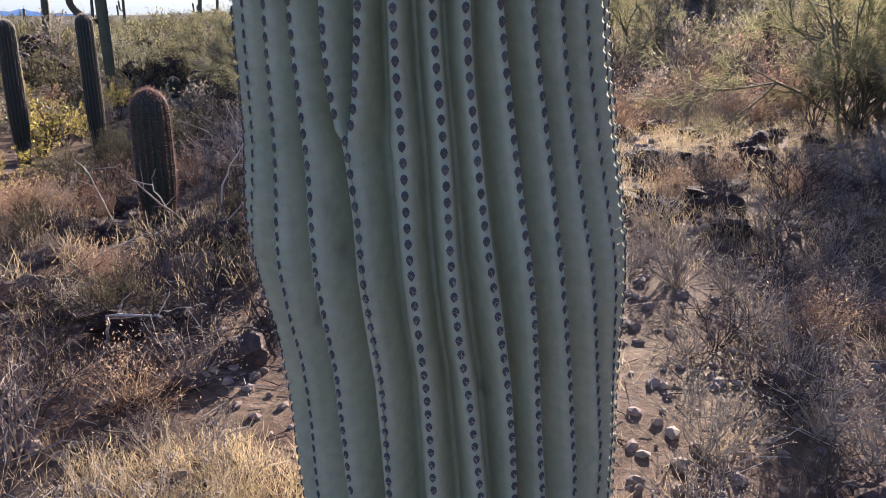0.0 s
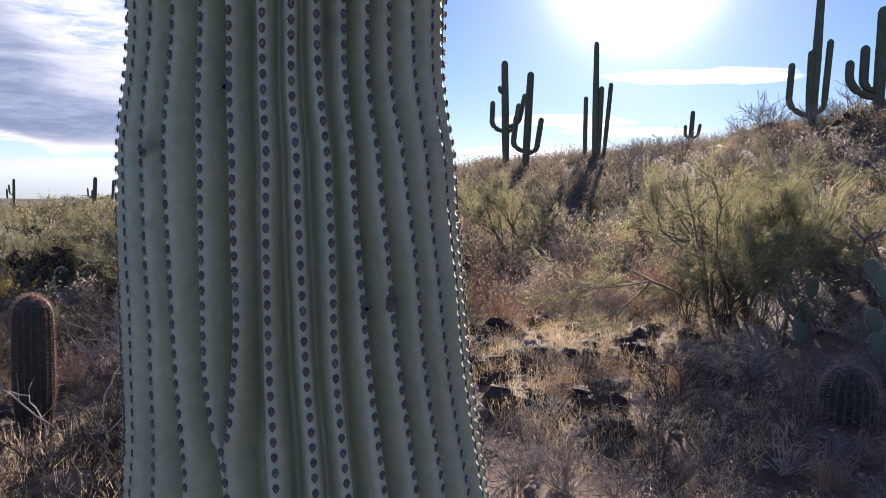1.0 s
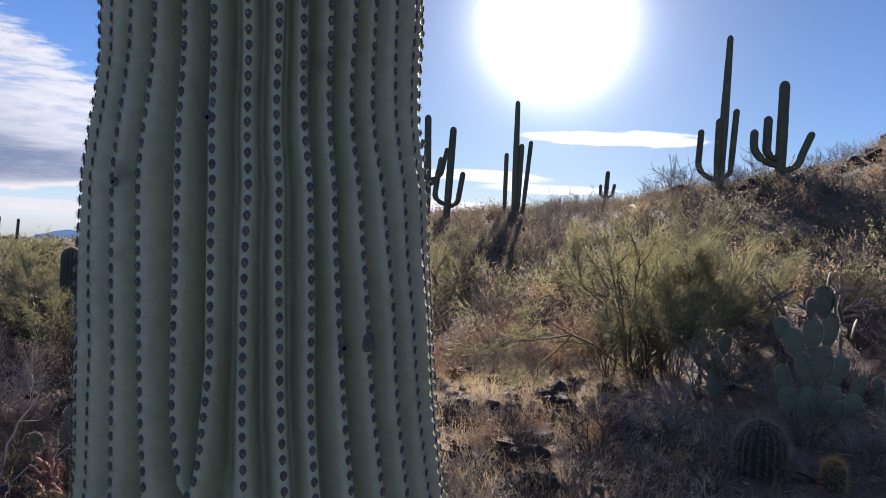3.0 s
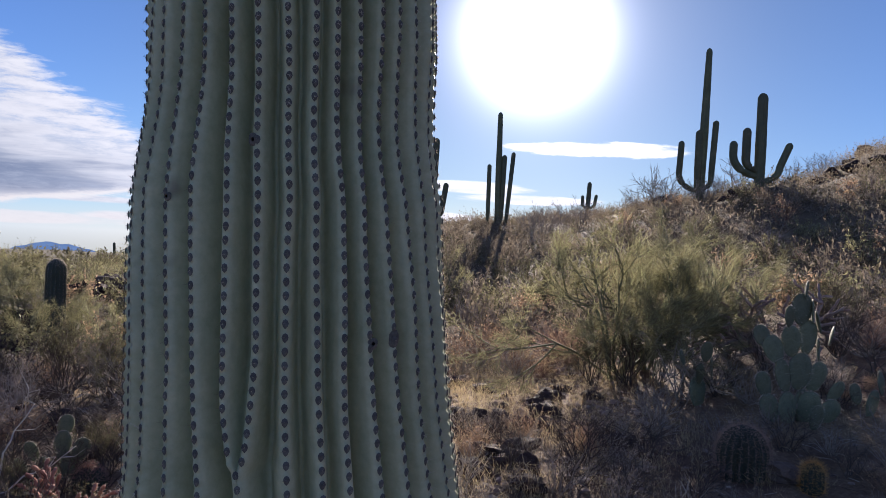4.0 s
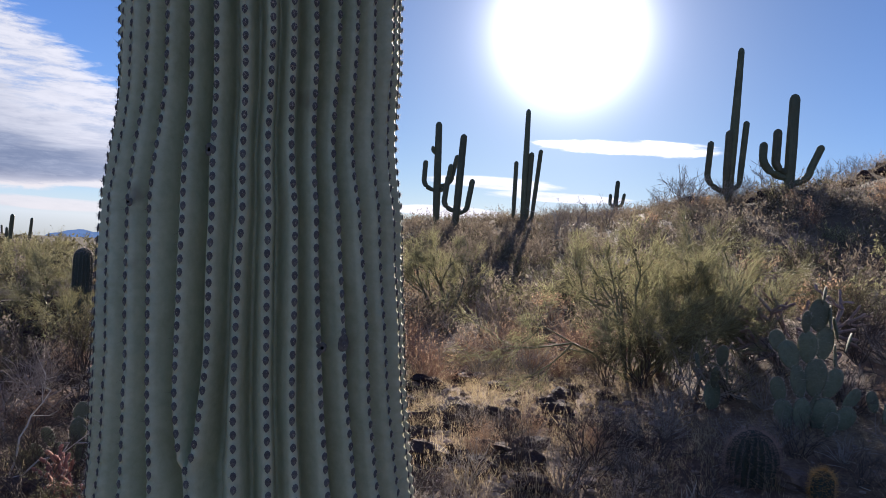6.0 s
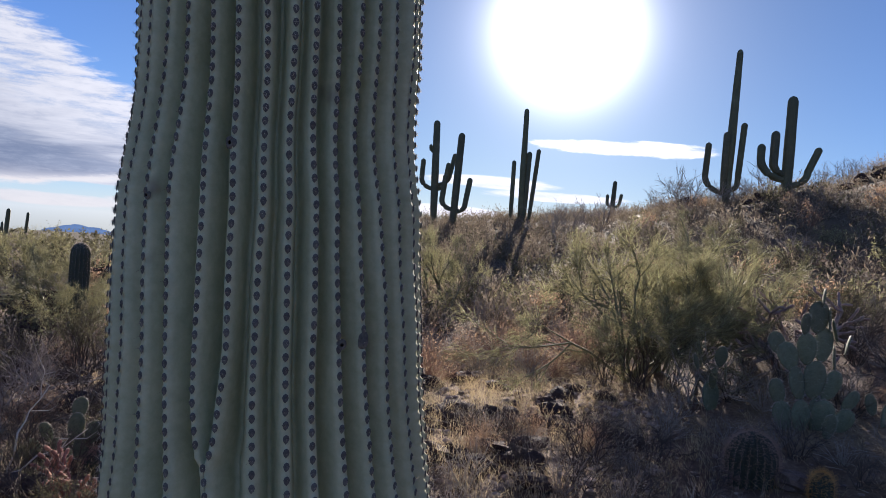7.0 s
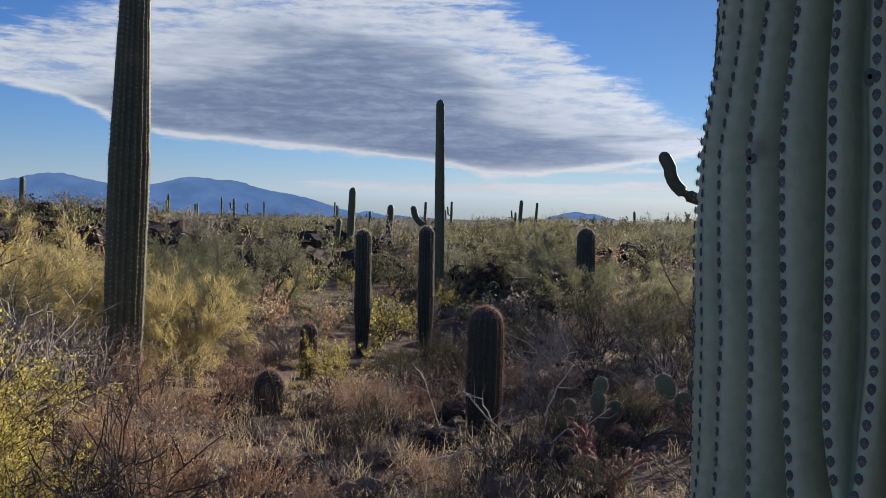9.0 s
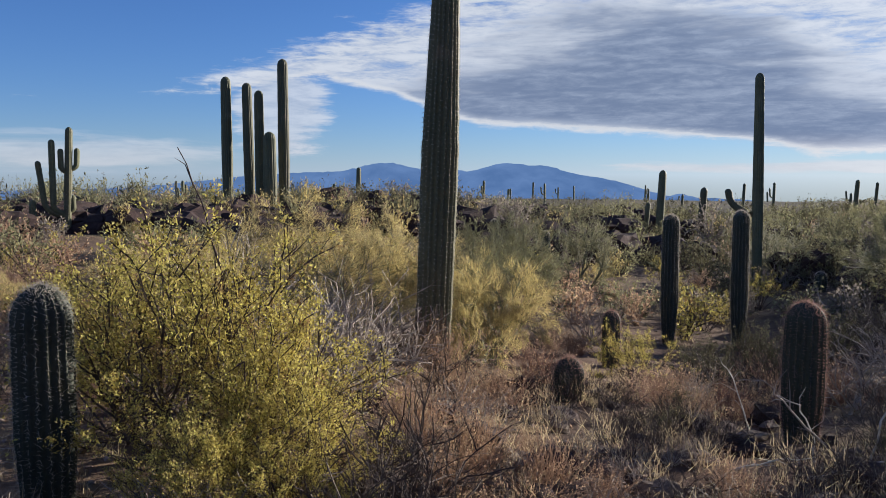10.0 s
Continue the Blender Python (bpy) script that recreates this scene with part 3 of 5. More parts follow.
def build_hero():
    root = thing("saguaro_cactus", "huge ribbed grey-green saguaro trunk in shade with dark areoles", "cactus", (0, 0, 0))
    rows = hero_ribs()
    # the two ribs that join below the fork
    left, right = 3, 4

    def bearing(i, z):
        a = rib_bearing(rows[i], z)
        if i in (left, right):
            mid = float(np.interp(z, (0.84, 1.04, 1.17, FORK_Z), (-6.5, -5.0, -4.4, -6.6)))
            if z <= FORK_Z:
                return mid
            t = min(1.0, (z - FORK_Z) / 0.09) ** 0.36 if i == left else math.sqrt(min(1.0, (z - FORK_Z) / 0.14))
            return mid + (float(np.interp(z, (1.4, 1.6, 1.86), rows[i][3:])) - mid) * t
        return a

    order = sorted(range(len(rows)), key=lambda i: rows[i][3])
    per = 10
    zs = []
    z = -0.15
    while z < 4.62:
        zs.append(z)
        z += 0.0057 if 0.62 < z < 2.1 else 0.03
    b = Build()
    phases = {i: random.Random(i + 40).uniform(0, HERO_STEP) for i in order}
    count = len(order) * per
    for z in zs:
        R, X = hero_at(z)
        if z > 4.3:
            R *= math.sqrt(max(0.02, 1 - ((z - 4.3) / 0.33) ** 2))
        crest = [bearing(i, z) for i in order]
        for k, i in enumerate(order):
            a0, a1 = crest[k], crest[(k + 1) % len(order)]
            if a1 < a0:
                a1 += 360
            gap = radians(a1 - a0) * R
            dep = min(0.058, 1.25 * gap)
            waves = noise.noise((k * 3.1, z * 5.0, 0)) * 0.004
            for s in range(per):
                u = s / per
                near = min(u, 1 - u)
                x = 2 * near
                side = min(1.0, max(0.0, (x - 0.18) / 0.82))
                r = R - dep * (0.30 * x * x + 0.70 * side * side * (3 - 2 * side))
                if near < 0.2:
                    j = i if u < 0.5 else order[(k + 1) % len(order)]
                    r += 0.0030 * math.cos(2 * math.pi * (z - phases[j]) / HERO_STEP) * (1 - near / 0.2)
                r += waves * (1 - u) + noise.noise((((k + 1) % len(order)) * 3.1, z * 5.0, 0)) * 0.004 * u
                a = radians(a0 + (a1 - a0) * u)
                b.v.append(Vector((X + math.sin(a) * r, HERO_Y - math.cos(a) * r, z)))
    for j in range(len(zs) - 1):
        for k in range(count):
            p, q = j * count + k, j * count + (k + 1) % count
            b.f.append((p, q, q + count, p + count))
    top = len(b.v)
    b.v.append(Vector((hero_at(4.6)[1], HERO_Y, 4.63)))
    for k in range(count):
        b.f.append(((len(zs) - 1) * count + k, (len(zs) - 1) * count + (k + 1) % count, top))
    part("trunk", b, SKIN, root, "pale grey-green waxy ribbed skin", True)

    # areoles: a felt cushion with short spines; y points out of the stem
    rng = random.Random(17)

    def cushion(b, m, rng):
        i, n = len(b.v), 8
        for k in range(n):
            a = 2 * math.pi * k / n
            b.v.append(m @ Vector((0.0042 * math.cos(a), -0.0010, 0.0054 * math.sin(a) - (0.0016 if k == 6 else 0))))
        for k in range(n):
            a = 2 * math.pi * k / n
            b.v.append(m @ Vector((0.0028 * math.cos(a), 0.0004, 0.0036 * math.sin(a))))
        b.v.append(m @ Vector((0, 0.0007, 0)))
        for k in range(n):
            q = (k + 1) % n
            b.f.append((i + k, i + n + k, i + n + q, i + q))
            b.f.append((i + n + k, i + 2 * n, i + n + q))

    def needles(b, m, rng, many):
        for _ in range(many):
            a = rng.uniform(0, 6.28)
            d = Vector((math.cos(a), rng.uniform(0.3, 1.2), math.sin(a) - 0.3)).normalized()
            p = m @ Vector((0, 0.0004, 0))
            b.spike(p, m @ (d * rng.uniform(0.005, 0.012)), 0.0006)

    cushions = []
    for _ in range(5):
        c, s = Build(), Build()
        cushion(c, Matrix.Identity(4), rng)
        needles(s, Matrix.Identity(4), rng, 2)
        felt = len(c.f)
        c.f += [tuple(i + len(c.v) for i in face) for face in s.f]
        c.v += s.v
        data = c.mesh("areole", FELT, True)
        data.materials.append(TWIG)
        data.polygons.foreach_set("material_index", [0] * felt + [1] * (len(c.f) - felt))
        cushions.append(data)
    rest, rest_spines = Build(), Build()
    made = 0
    for i in order:
        z = 0.66 + phases[i]
        z = phases[i] + HERO_STEP * math.ceil(0.64 / HERO_STEP)
        while z < 2.06:
            if not (i == left and z < FORK_Z + 0.01):
                R, X = hero_at(z)
                a = radians(bearing(i, z))
                R += 0.0020 + noise.noise((order.index(i) * 3.1, z * 5.0, 0)) * 0.004
                m = Matrix.Translation((X + math.sin(a) * R, HERO_Y - math.cos(a) * R, z)) @ Matrix.Rotation(a + math.pi, 4, "Z")
                front = -40 < math.degrees(a) < 60
                if front and 1.15 < z < 1.72 and made < 290:
                    pick = rng.randrange(5)
                    a_ob = new("areole", cushions[pick])
                    a_ob.parent, a_ob.matrix_local = root, m
                    made += 1
                else:
                    cushion(rest, m, rng)
                    needles(rest_spines, m @ Matrix.Scale(1.25 if z < 1.3 else 0.75, 4), rng, 6)
            z += HERO_STEP
    more = part("areole_rest", rest, FELT, root, "dark felt areoles along the ribs", True)
    tagged(more, kind="stuff")
    tagged(part("spine_rest", rest_spines, SPINE, more, "short pale spines"), kind="stuff")
    # corky scars on the skin
    for a, z, w, h in ((36.5, 1.425, 0.008, 0.008), (45.0, 1.43, 0.009, 0.013), (-2.0, 1.675, 0.006, 0.009), (-33.0, 1.60, 0.007, 0.006)):
        R, X = hero_at(z)
        a = radians(a)
        s = Build()
        for ring, (k, out) in enumerate(((1.0, 0.0), (0.65, 0.0025), (0.3, 0.0022))):
            for q in range(12):
                c = 2 * math.pi * q / 12
                wob = 1 + 0.25 * noise.noise((q * 1.7, z * 30, ring))
                s.v.append(Vector((w * k * wob * math.cos(c), out, h * k * wob * math.sin(c))))
        for ring in range(2):
            for q in range(12):
                p, p2 = ring * 12 + q, ring * 12 + (q + 1) % 12
                s.f.append((p, p + 12, p2 + 12, p2))
        s.f.append(tuple(range(24, 36)))
        ob = part("scar", s, SCAR, root, "dark corky scar", True)
        ob.matrix_local = Matrix.Translation((X + math.sin(a) * (R - 0.001), HERO_Y - math.cos(a) * (R - 0.001), z)) @ Matrix.Rotation(a + math.pi, 4, "Z")


build_hero()


# ---------------------------------------------------------------- other cacti
def domed(base, top, r, step, foot=0.85, tip=0.92, bow=(0, 0), rng=None):
    """Centres and radii of an upright stem; the rings draw together in the dome."""
    base, top = Vector(base), Vector(top)
    length = (top - base).length
    dome = min(1.1 * r, length * 0.45)
    ts = []
    n = max(3, int((length - dome) / step))
    ts = [(length - dome) * j / n / length for j in range(n + 1)]
    for q in (0.25, 0.5, 0.7, 0.85, 0.95, 1.0):
        ts.append((length - dome + dome * q) / length)
    centres, radii = [], []
    for t in ts:
        p = base.lerp(top, t)
        p.x += bow[0] * math.sin(math.pi * t)
        p.y += bow[1] * math.sin(math.pi * t)
        k = foot + (1 - foot) * min(1, t / 0.35)
        if t > 0.5:
            k *= 1 - (1 - tip) * (t - 0.5) / 0.5
        q = max(0.0, (t * length - (length - dome)) / dome)
        k *= math.sqrt(max(0.02, 1 - q * q))
        if rng:
            k *= 1 + rng.uniform(-0.02, 0.02)
        centres.append(p)
        radii.append(r * k)
    return centres, radii


def arm_line(start, bearing, reach, rise, r, lean=0.0, step=0.15):
    """An arm that leaves the stem, bends up and ends in a dome. bearing: degrees from +x."""
    d = Vector((math.cos(radians(bearing)), math.sin(radians(bearing)), 0))
    start = Vector(start)
    pts = []
    for j in range(9):
        a = math.pi / 2 * j / 8
        pts.append(start + d * reach * math.sin(a) + Vector((0, 0, reach * 0.75 * (1 - math.cos(a)))))
    bend = pts[-1].z - start.z
    tall = max(rise - bend, 0.05)
    dome = min(1.1 * r, 0.6 * tall)
    n = max(2, int((tall - dome) / step))
    shares = [(tall - dome) * j / n / tall for j in range(1, n + 1)] + [(tall - dome + dome * q) / tall for q in (0.3, 0.55, 0.75, 0.9, 1.0)]
    for t in shares:
        pts.append(start + d * (reach + lean * t) + Vector((0, 0, bend + tall * t)))
    lengths = [0.0]
    for a, b in zip(pts, pts[1:]):
        lengths.append(lengths[-1] + (b - a).length)
    total = lengths[-1]
    radii = []
    for s in lengths:
        k = 0.72 + 0.28 * min(1, s / (total * 0.35))
        q = max(0.0, (s - (total - 1.1 * r)) / (1.1 * r))
        radii.append(r * k * math.sqrt(max(0.04, 1 - q * q)))
    return pts, radii


def saguaro(base, top, r, arms=(), ribs=14, per=3, cut=0.13, label="", skin=None, step=0.2, spined=0.0, group="", bow=(0, 0), foot=0.85, tip=0.9, seed=1):
    """A saguaro: trunk and arms, each arm (start height share, bearing, reach, rise, radius, lean)."""
    rng = random.Random(seed)
    base, top = Vector(base), Vector(top)
    foot_z = ground_z(base.x, base.y)
    root = thing("saguaro_cactus", label or "tall dark green ribbed saguaro standing among desert scrub", "cactus", (base.x, base.y, min(base.z, foot_z)), group=group)
    shift = Vector(root.location)
    low = Vector((base.x, base.y, min(base.z, foot_z) - 0.1)) - shift
    centres, radii = domed(low, top - shift, r, step, foot, tip, bow, rng)
    b = Build()
    b.column(centres, radii, ribs, per, cut)
    trunk = part("trunk", b, skin or SKIN_SHADED, root, "", True)
    if spined:
        s = Build()
        s.spines(centres, radii, ribs, spined * 1.3, 0.022, 0.0026, rng, 4)
        tagged(part("spine_coat", s, SPINE, trunk, "pale spines along the ribs"), kind="stuff")
    for share, bearing, reach, rise, ar, lean in arms:
        start = low.lerp(top - shift, share)
        pts, rad = arm_line(start, bearing, reach, rise, ar, lean)
        b = Build()
        b.column(pts, rad, max(8, ribs - 3), per, cut)
        part("arm", b, skin or SKIN_SHADED, root, "", True)
    return root


def spined_column(base, height, r, ribs=18, label="", lean=(0, 0), spine=None, category="cactus", name="saguaro_cactus", length=0.03, step=0.03, seed=1, group="", foot=0.8, tip=0.95):
    """A young columnar or barrel cactus wrapped in spines."""
    rng = random.Random(seed)
    x, y = base[0], base[1]
    z = base[2] if len(base) > 2 else ground_z(x, y)
    z = min(z, ground_z(x, y))
    root = thing(name, label, category, (x, y, z), group=group)
    centres, radii = domed((0, 0, -0.06), (lean[0], lean[1], height), r, 0.05, foot, tip, (0, 0), rng)
    b = Build()
    b.column(centres, radii, ribs, 4, 0.20)
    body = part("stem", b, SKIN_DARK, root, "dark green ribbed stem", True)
    s = Build()
    s.spines(centres, radii, ribs, step * 0.8, length, 0.0021, rng, 7 if r > 0.18 else 4, 0.15)
    # the young spines stand thick on the crown
    crown = Vector((lean[0], lean[1], height - 0.9 * r))
    for _ in range(420):
        d = fan(rng, 15, 90)
        q = crown + Vector((d.x * r * 0.9, d.y * r * 0.9, d.z * r * 0.86))
        s.spike(q, q + wander(rng, d, 0.5) * length * rng.uniform(0.8, 1.5), 0.0022)
    tagged(part("spine_coat", s, spine or SPINE, body, "dense pale spines"), kind="stuff")
    return root


def high(x, y, top):
    """Height above the ground at that place for a given top."""
    return top - ground_z(x, y)


def build_cacti():
    # tall stem beside the yellow bush, with a corky foot and a healed wound
    root = saguaro((-6.57, 4.43, -0.2), (-6.49, 4.55, 4.0), 0.172, (), 19, 6, 0.16, "tall straight saguaro with a brown corky foot", None, 0.06, 0.035, foot=0.95, tip=0.55, seed=3)
    b = Build()
    centres, radii = domed((0, 0, -0.15), (0.01, 0.01, 0.75), 0.166, 0.03, 1.0, 1.0)
    radii = [max(r, 0.15) * (1.04 + 0.05 * noise.noise((i * 0.6, 1, 1))) for i, r in enumerate(radii)]
    centres, radii = centres[:-5], radii[:-5]
    for i in range(8):
        radii[-1 - i] *= 0.93 + 0.07 * i / 8
    b.column(centres, radii, 19, 6, 0.16)
    part("corky_foot", b, WOOD_SKIN, root, "brown corky weathered foot", True)
    b = Build()
    b.stone((0.15, 0.045, 1.98), 0.05, random.Random(3), 0.9, 6, 9)
    part("wound", b, WOOD_SKIN, root, "pale brown healed wound", True)

    # slim twin columns and short spiny ones
    spined_column((-7.96, 9.32, -0.87), 1.885, 0.120, 17, "slim dark upright young saguaro with glowing spine edges", (-0.05, 0.05), seed=4, group="young saguaros", foot=0.6)
    spined_column((-7.52, 10.3, -0.93), 2.01, 0.120, 17, "slim dark upright young saguaro with glowing spine edges", (-0.06, 0.05), seed=5, group="young saguaros", foot=0.6)
    spined_column((-3.17, 5.04, -0.15), 0.93, 0.128, 18, "short stout dark young saguaro with a spiny top", (0.0, 0.0), spine=SPINE_RED, seed=6, length=0.028, step=0.024, foot=0.7)
    spined_column((-4.05, 0.80), high(-4.05, 0.80, 1.09), 0.128, 18, "short stout dark young saguaro beside the yellow bush", (0.02, 0.0), seed=7, length=0.028, step=0.024, foot=0.8)
    spined_column((-6.13, 13.0, -0.28), 1.36, 0.16, 16, "thick short saguaro stem among dark scrub", (-0.03, 0.03), seed=8, length=0.03, step=0.035)
    spined_column((-6.5, 6.71), high(-6.5, 6.71, 0.1), 0.1, 14, "small reddish round-topped cactus", (0, 0), SPINE_RED, "cactus", "barrel_cactus", 0.03, 0.022, 9)
    spined_column((-11.1, 17.06), high(-11.1, 17.06, -0.2), 0.13, 14, "short young saguaro in scrub", seed=10, step=0.05, group="young saguaros")
    spined_column((-9.6, 15.7), high(-9.6, 15.7, -0.35), 0.12, 14, "short young saguaro in scrub", seed=11, step=0.05, group="young saguaros")
    spined_column((-4.97, 4.70), 0.34, 0.125, 20, "dark round barrel cactus in dry grass", (0, 0), SPINE_RED, "cactus", "barrel_cactus", 0.035, 0.03, 12)
    spined_column((-2.05, 4.85), high(-2.05, 4.85, 0.16), 0.10, 18, "small dark barrel cactus between dry stems", (0, 0), SPINE_RED, "cactus", "barrel_cactus", 0.04, 0.03, 13)
    spined_column((2.21, 6.0, -0.12), 0.49, 0.185, 22, "dark round spiny barrel cactus in dry grass", (0, 0), SPINE_RED, "cactus", "barrel_cactus", 0.05, 0.022, 14, foot=0.75, tip=1.0)
    spined_column((2.60, 5.72), 0.20, 0.078, 16, "small barrel cactus with glowing orange spines", (0, 0), SPINE_ORANGE, "cactus", "barrel_cactus", 0.05, 0.02, 15)
    spined_column((-17.7, 13.61), high(-17.7, 13.61, 0.37), 0.11, 12, "slim young saguaro above pale scrub", seed=16, step=0.06, group="young saguaros")
    spined_column((-15.33, 13.37), high(-15.33, 13.37, 0.2), 0.11, 12, "slim young saguaro above pale scrub", seed=17, step=0.06, group="young saguaros")

    # tall stem with one low arm
    saguaro((-10.69, 15.17, -0.75), (-10.77, 15.11, 3.66), 0.112, ((0.385, 215, 0.58, 0.50, 0.075, 0.06),), 15, 4, 0.14, "tall dark saguaro with one short arm", None, 0.15, seed=18, tip=0.8)
    # stem whose raised arm shows beside the great trunk
    saguaro((-5.96, 19.49, -0.3), (-5.91, 19.49, 6.0), 0.20, ((0.305, 197, 1.05, 1.15, 0.15, 0.20),), 16, 3, 0.13, "tall saguaro with a raised curved arm", seed=19)
    # slim stems farther off
    for x, y, top, r, seed in ((-19.3, 21.97, 1.73, 0.14, 20), (-21.4, 26.75, 1.09, 0.15, 21), (-20.4, 22.5, 0.6, 0.10, 22), (-52.4, 27.77, 2.0, 0.18, 23), (-19.95, 35.1, 1.4, 0.10, 24), (-19.3, 35.5, 1.3, 0.07, 25), (-50.5, 29.5, 0.1, 0.15, 61)):
        z = ground_z(x, y)
        saguaro((x - 0.12, y, z), (x, y, top), r, (), 12, 3, 0.13, "slim saguaro far off among scrub", None, 0.3, group="far saguaros", seed=seed)
    # four stems together on the stony rise
    for x, y, top, r, dx, seed in ((-24.78, 8.72, 4.47, 0.165, 0.0, 26), (-24.37, 9.28, 4.3, 0.16, 0.15, 27), (-24.1, 9.50, 4.05, 0.15, 0.0, 28), (-23.42, 9.55, 2.79, 0.20, 0.0, 29), (-23.8, 10.15, 5.0, 0.17, 0.0, 30)):
        saguaro((x + 0.05, y, ground_z(x, y)), (x - dx, y, top), r, (), 16, 4, 0.14, "saguaro stem of a close group on a stony rise", None, 0.15, 0.09, group="saguaros on the rise", seed=seed)
    # branched saguaro with slim arms at the edge of the rise
    saguaro((-18.95, 3.25, 0.35), (-18.93, 3.35, 2.51), 0.082, ((0.60, 268, 0.14, 0.48, 0.06, 0), (0.62, 88, 0.16, 0.45, 0.06, 0.02), (0.22, 268, 0.27, 1.55, 0.066, 0.0), (0.20, 265, 0.44, 1.15, 0.06, 0.10), (0.24, 92, 0.11, 0.34, 0.06, 0.0)), 12, 3, 0.13, "branched saguaro with slim upright arms by dark rocks", None, 0.1, 0.06, seed=31)
    saguaro((-19.04, 2.61, 0.14), (-19.03, 2.62, 1.0), 0.075, (), 12, 3, 0.13, "slim pale saguaro stem by dark rocks", None, 0.1, 0.06, seed=34)

    # the hill side: branched saguaros against the bright sky
    saguaro((-1.55, 37.0, 2.4), (-1.78, 37.76, 7.05), 0.17, ((0.36, 180, 0.62, 1.35, 0.115, -0.02), (0.36, 0, 0.45, 1.25, 0.115, 0.12), (0.40, 10, 0.65, 1.5, 0.11, 0.2), (0.70, 180, 0.25, 0.35, 0.08, 0.0)), 14, 3, 0.13, "branched saguaro on the hill against the sun", seed=35)
    saguaro((-0.66, 35.0, 2.4), (-0.54, 35.0, 6.2), 0.16, ((0.22, 180, 0.55, 1.5, 0.12, -0.1), (0.20, 0, 0.45, 1.5, 0.12, 0.15)), 14, 3, 0.13, "saguaro with two raised arms on the hill", seed=36)
    saguaro((2.37, 37.43, 2.6), (2.27, 37.43, 7.85), 0.145, ((0.04, 180, 0.45, 2.75, 0.10, 0.03), (0.04, 0, 0.40, 3.35, 0.10, 0.2), (0.03, 350, 0.14, 3.25, 0.12, 0.05)), 14, 3, 0.13, "slender saguaro with tall parallel arms", seed=37, tip=0.75)
    saguaro((9.72, 31.54, 3.7), (9.8, 31.5, 9.72), 0.165, ((0.10, 180, 0.85, 1.9, 0.12, -0.05), (0.12, 340, 0.36, 2.6, 0.12, 0.1), (0.10, 200, 0.15, 2.35, 0.15, 0.0)), 14, 3, 0.13, "very tall slender saguaro with upright arms", seed=38, tip=0.7)
    saguaro((10.89, 28.7, 4.0), (10.88, 28.7, 7.52), 0.19, ((0.25, 180, 0.5, 1.5, 0.15, 0.0), (0.2, 180, 0.95, 1.2, 0.14, 0.0), (0.15, 0, 0.7, 1.4, 0.13, 0.35)), 14, 3, 0.13, "saguaro with four raised arms on the hill", seed=39, tip=0.92)
    saguaro((10.2, 59.1, 4.2), (10.3, 59.1, 6.8), 0.17, ((0.3, 0, 0.5, 1.0, 0.12, 0.1), (0.3, 180, 0.4, 0.9, 0.12, 0.0)), 12, 3, 0.13, "small branched saguaro behind scrub", seed=40)

    saguaro((-14.6, 58.2, -0.7), (-14.6, 58.2, 1.35), 0.16, ((0.35, 196, 0.35, 0.9, 0.12, 0.05), (0.4, 16, 0.3, 0.8, 0.12, 0.1)), 12, 3, 0.13, "small far saguaro with raised arms", seed=41)
    saguaro((-20.2, 67.0, -1.2), (-20.2, 67.0, 1.1), 0.15, (), 12, 3, 0.13, "slim saguaro far off among scrub", seed=42)
    # many tiny stems along the far plain
    rng = random.Random(77)
    for i in range(46):
        az = rng.uniform(16, 84)
        r = rng.uniform(110, 340)
        x, y = -r * math.sin(radians(az)), r * math.cos(radians(az))
        z = ground_z(x, y)
        h = rng.uniform(2.0, 4.6)
        arms = ((0.45, rng.uniform(0, 360), 0.7, 1.6, 0.16, 0.1),) if rng.random() < 0.3 else ()
        saguaro((x, y, z), (x + rng.uniform(-0.2, 0.2), y, z + h), 0.24, arms, 8, 2, 0.1, "far small saguaro on the plain", None, 1.0, group="saguaros on the plain", seed=100 + i)


build_cacti()


# ---------------------------------------------------------------- shrubs
def grow(b, rng, p, d, length, r, depth, fork, spread, lift, ends, bends=3, shrink=0.68):
    """A limb that bends, tapers and forks; its fine ends are collected in ends."""
    p, d = Vector(p), Vector(d).normalized()
    seg = length / bends
    for i in range(bends):
        d = wander(rng, d, 0.16)
        d.z += lift
        d.normalize()
        q = p + d * seg
        (b.tube if depth > 0 else b.blade)(p, q, r * (1 - 0.3 * i / bends), r * (1 - 0.3 * (i + 1) / bends))
        if depth <= 1:
            ends.append((q.copy(), d.copy()))
        elif i > 0 and rng.random() < 0.6:
            grow(b, rng, q, wander(rng, d, spread), length * shrink * rng.uniform(0.6, 1.0), r * 0.5, depth - 1, fork, spread, lift, ends, bends, shrink)
        p = q
    if depth > 0:
        for _ in range(fork):
            grow(b, rng, p, wander(rng, d, spread), length * shrink * rng.uniform(0.7, 1.1), r * 0.62, depth - 1, fork, spread, lift, ends, bends, shrink)


def shrub_bursage(rng, root):
    """Low grey dome of fine stems and small leaves, 1 m wide at size 1."""
    twigs, leaves, ends = Build(), Build(), []
    for _ in range(26):
        grow(twigs, rng, (rng.uniform(-.06, .06), rng.uniform(-.06, .06), 0), fan(rng, 12, 85), rng.uniform(0.3, 0.48), 0.006, 1, 2, 0.5, 0.05, ends, 3, 0.7)
    for p, d in ends:
        for _ in range(5):
            leaves.leaf(p + wander(rng, d, 1.0) * rng.uniform(0, 0.07), wander(rng, d, 0.9), rng.uniform(0.013, 0.030), rng.uniform(0.006, 0.013), rng)
    part("branchwork", twigs, TWIG, root, "thin grey twigs")
    tagged(part("foliage", leaves, LEAF_GREY, root, "small dry grey-tan leaves"), kind="stuff")


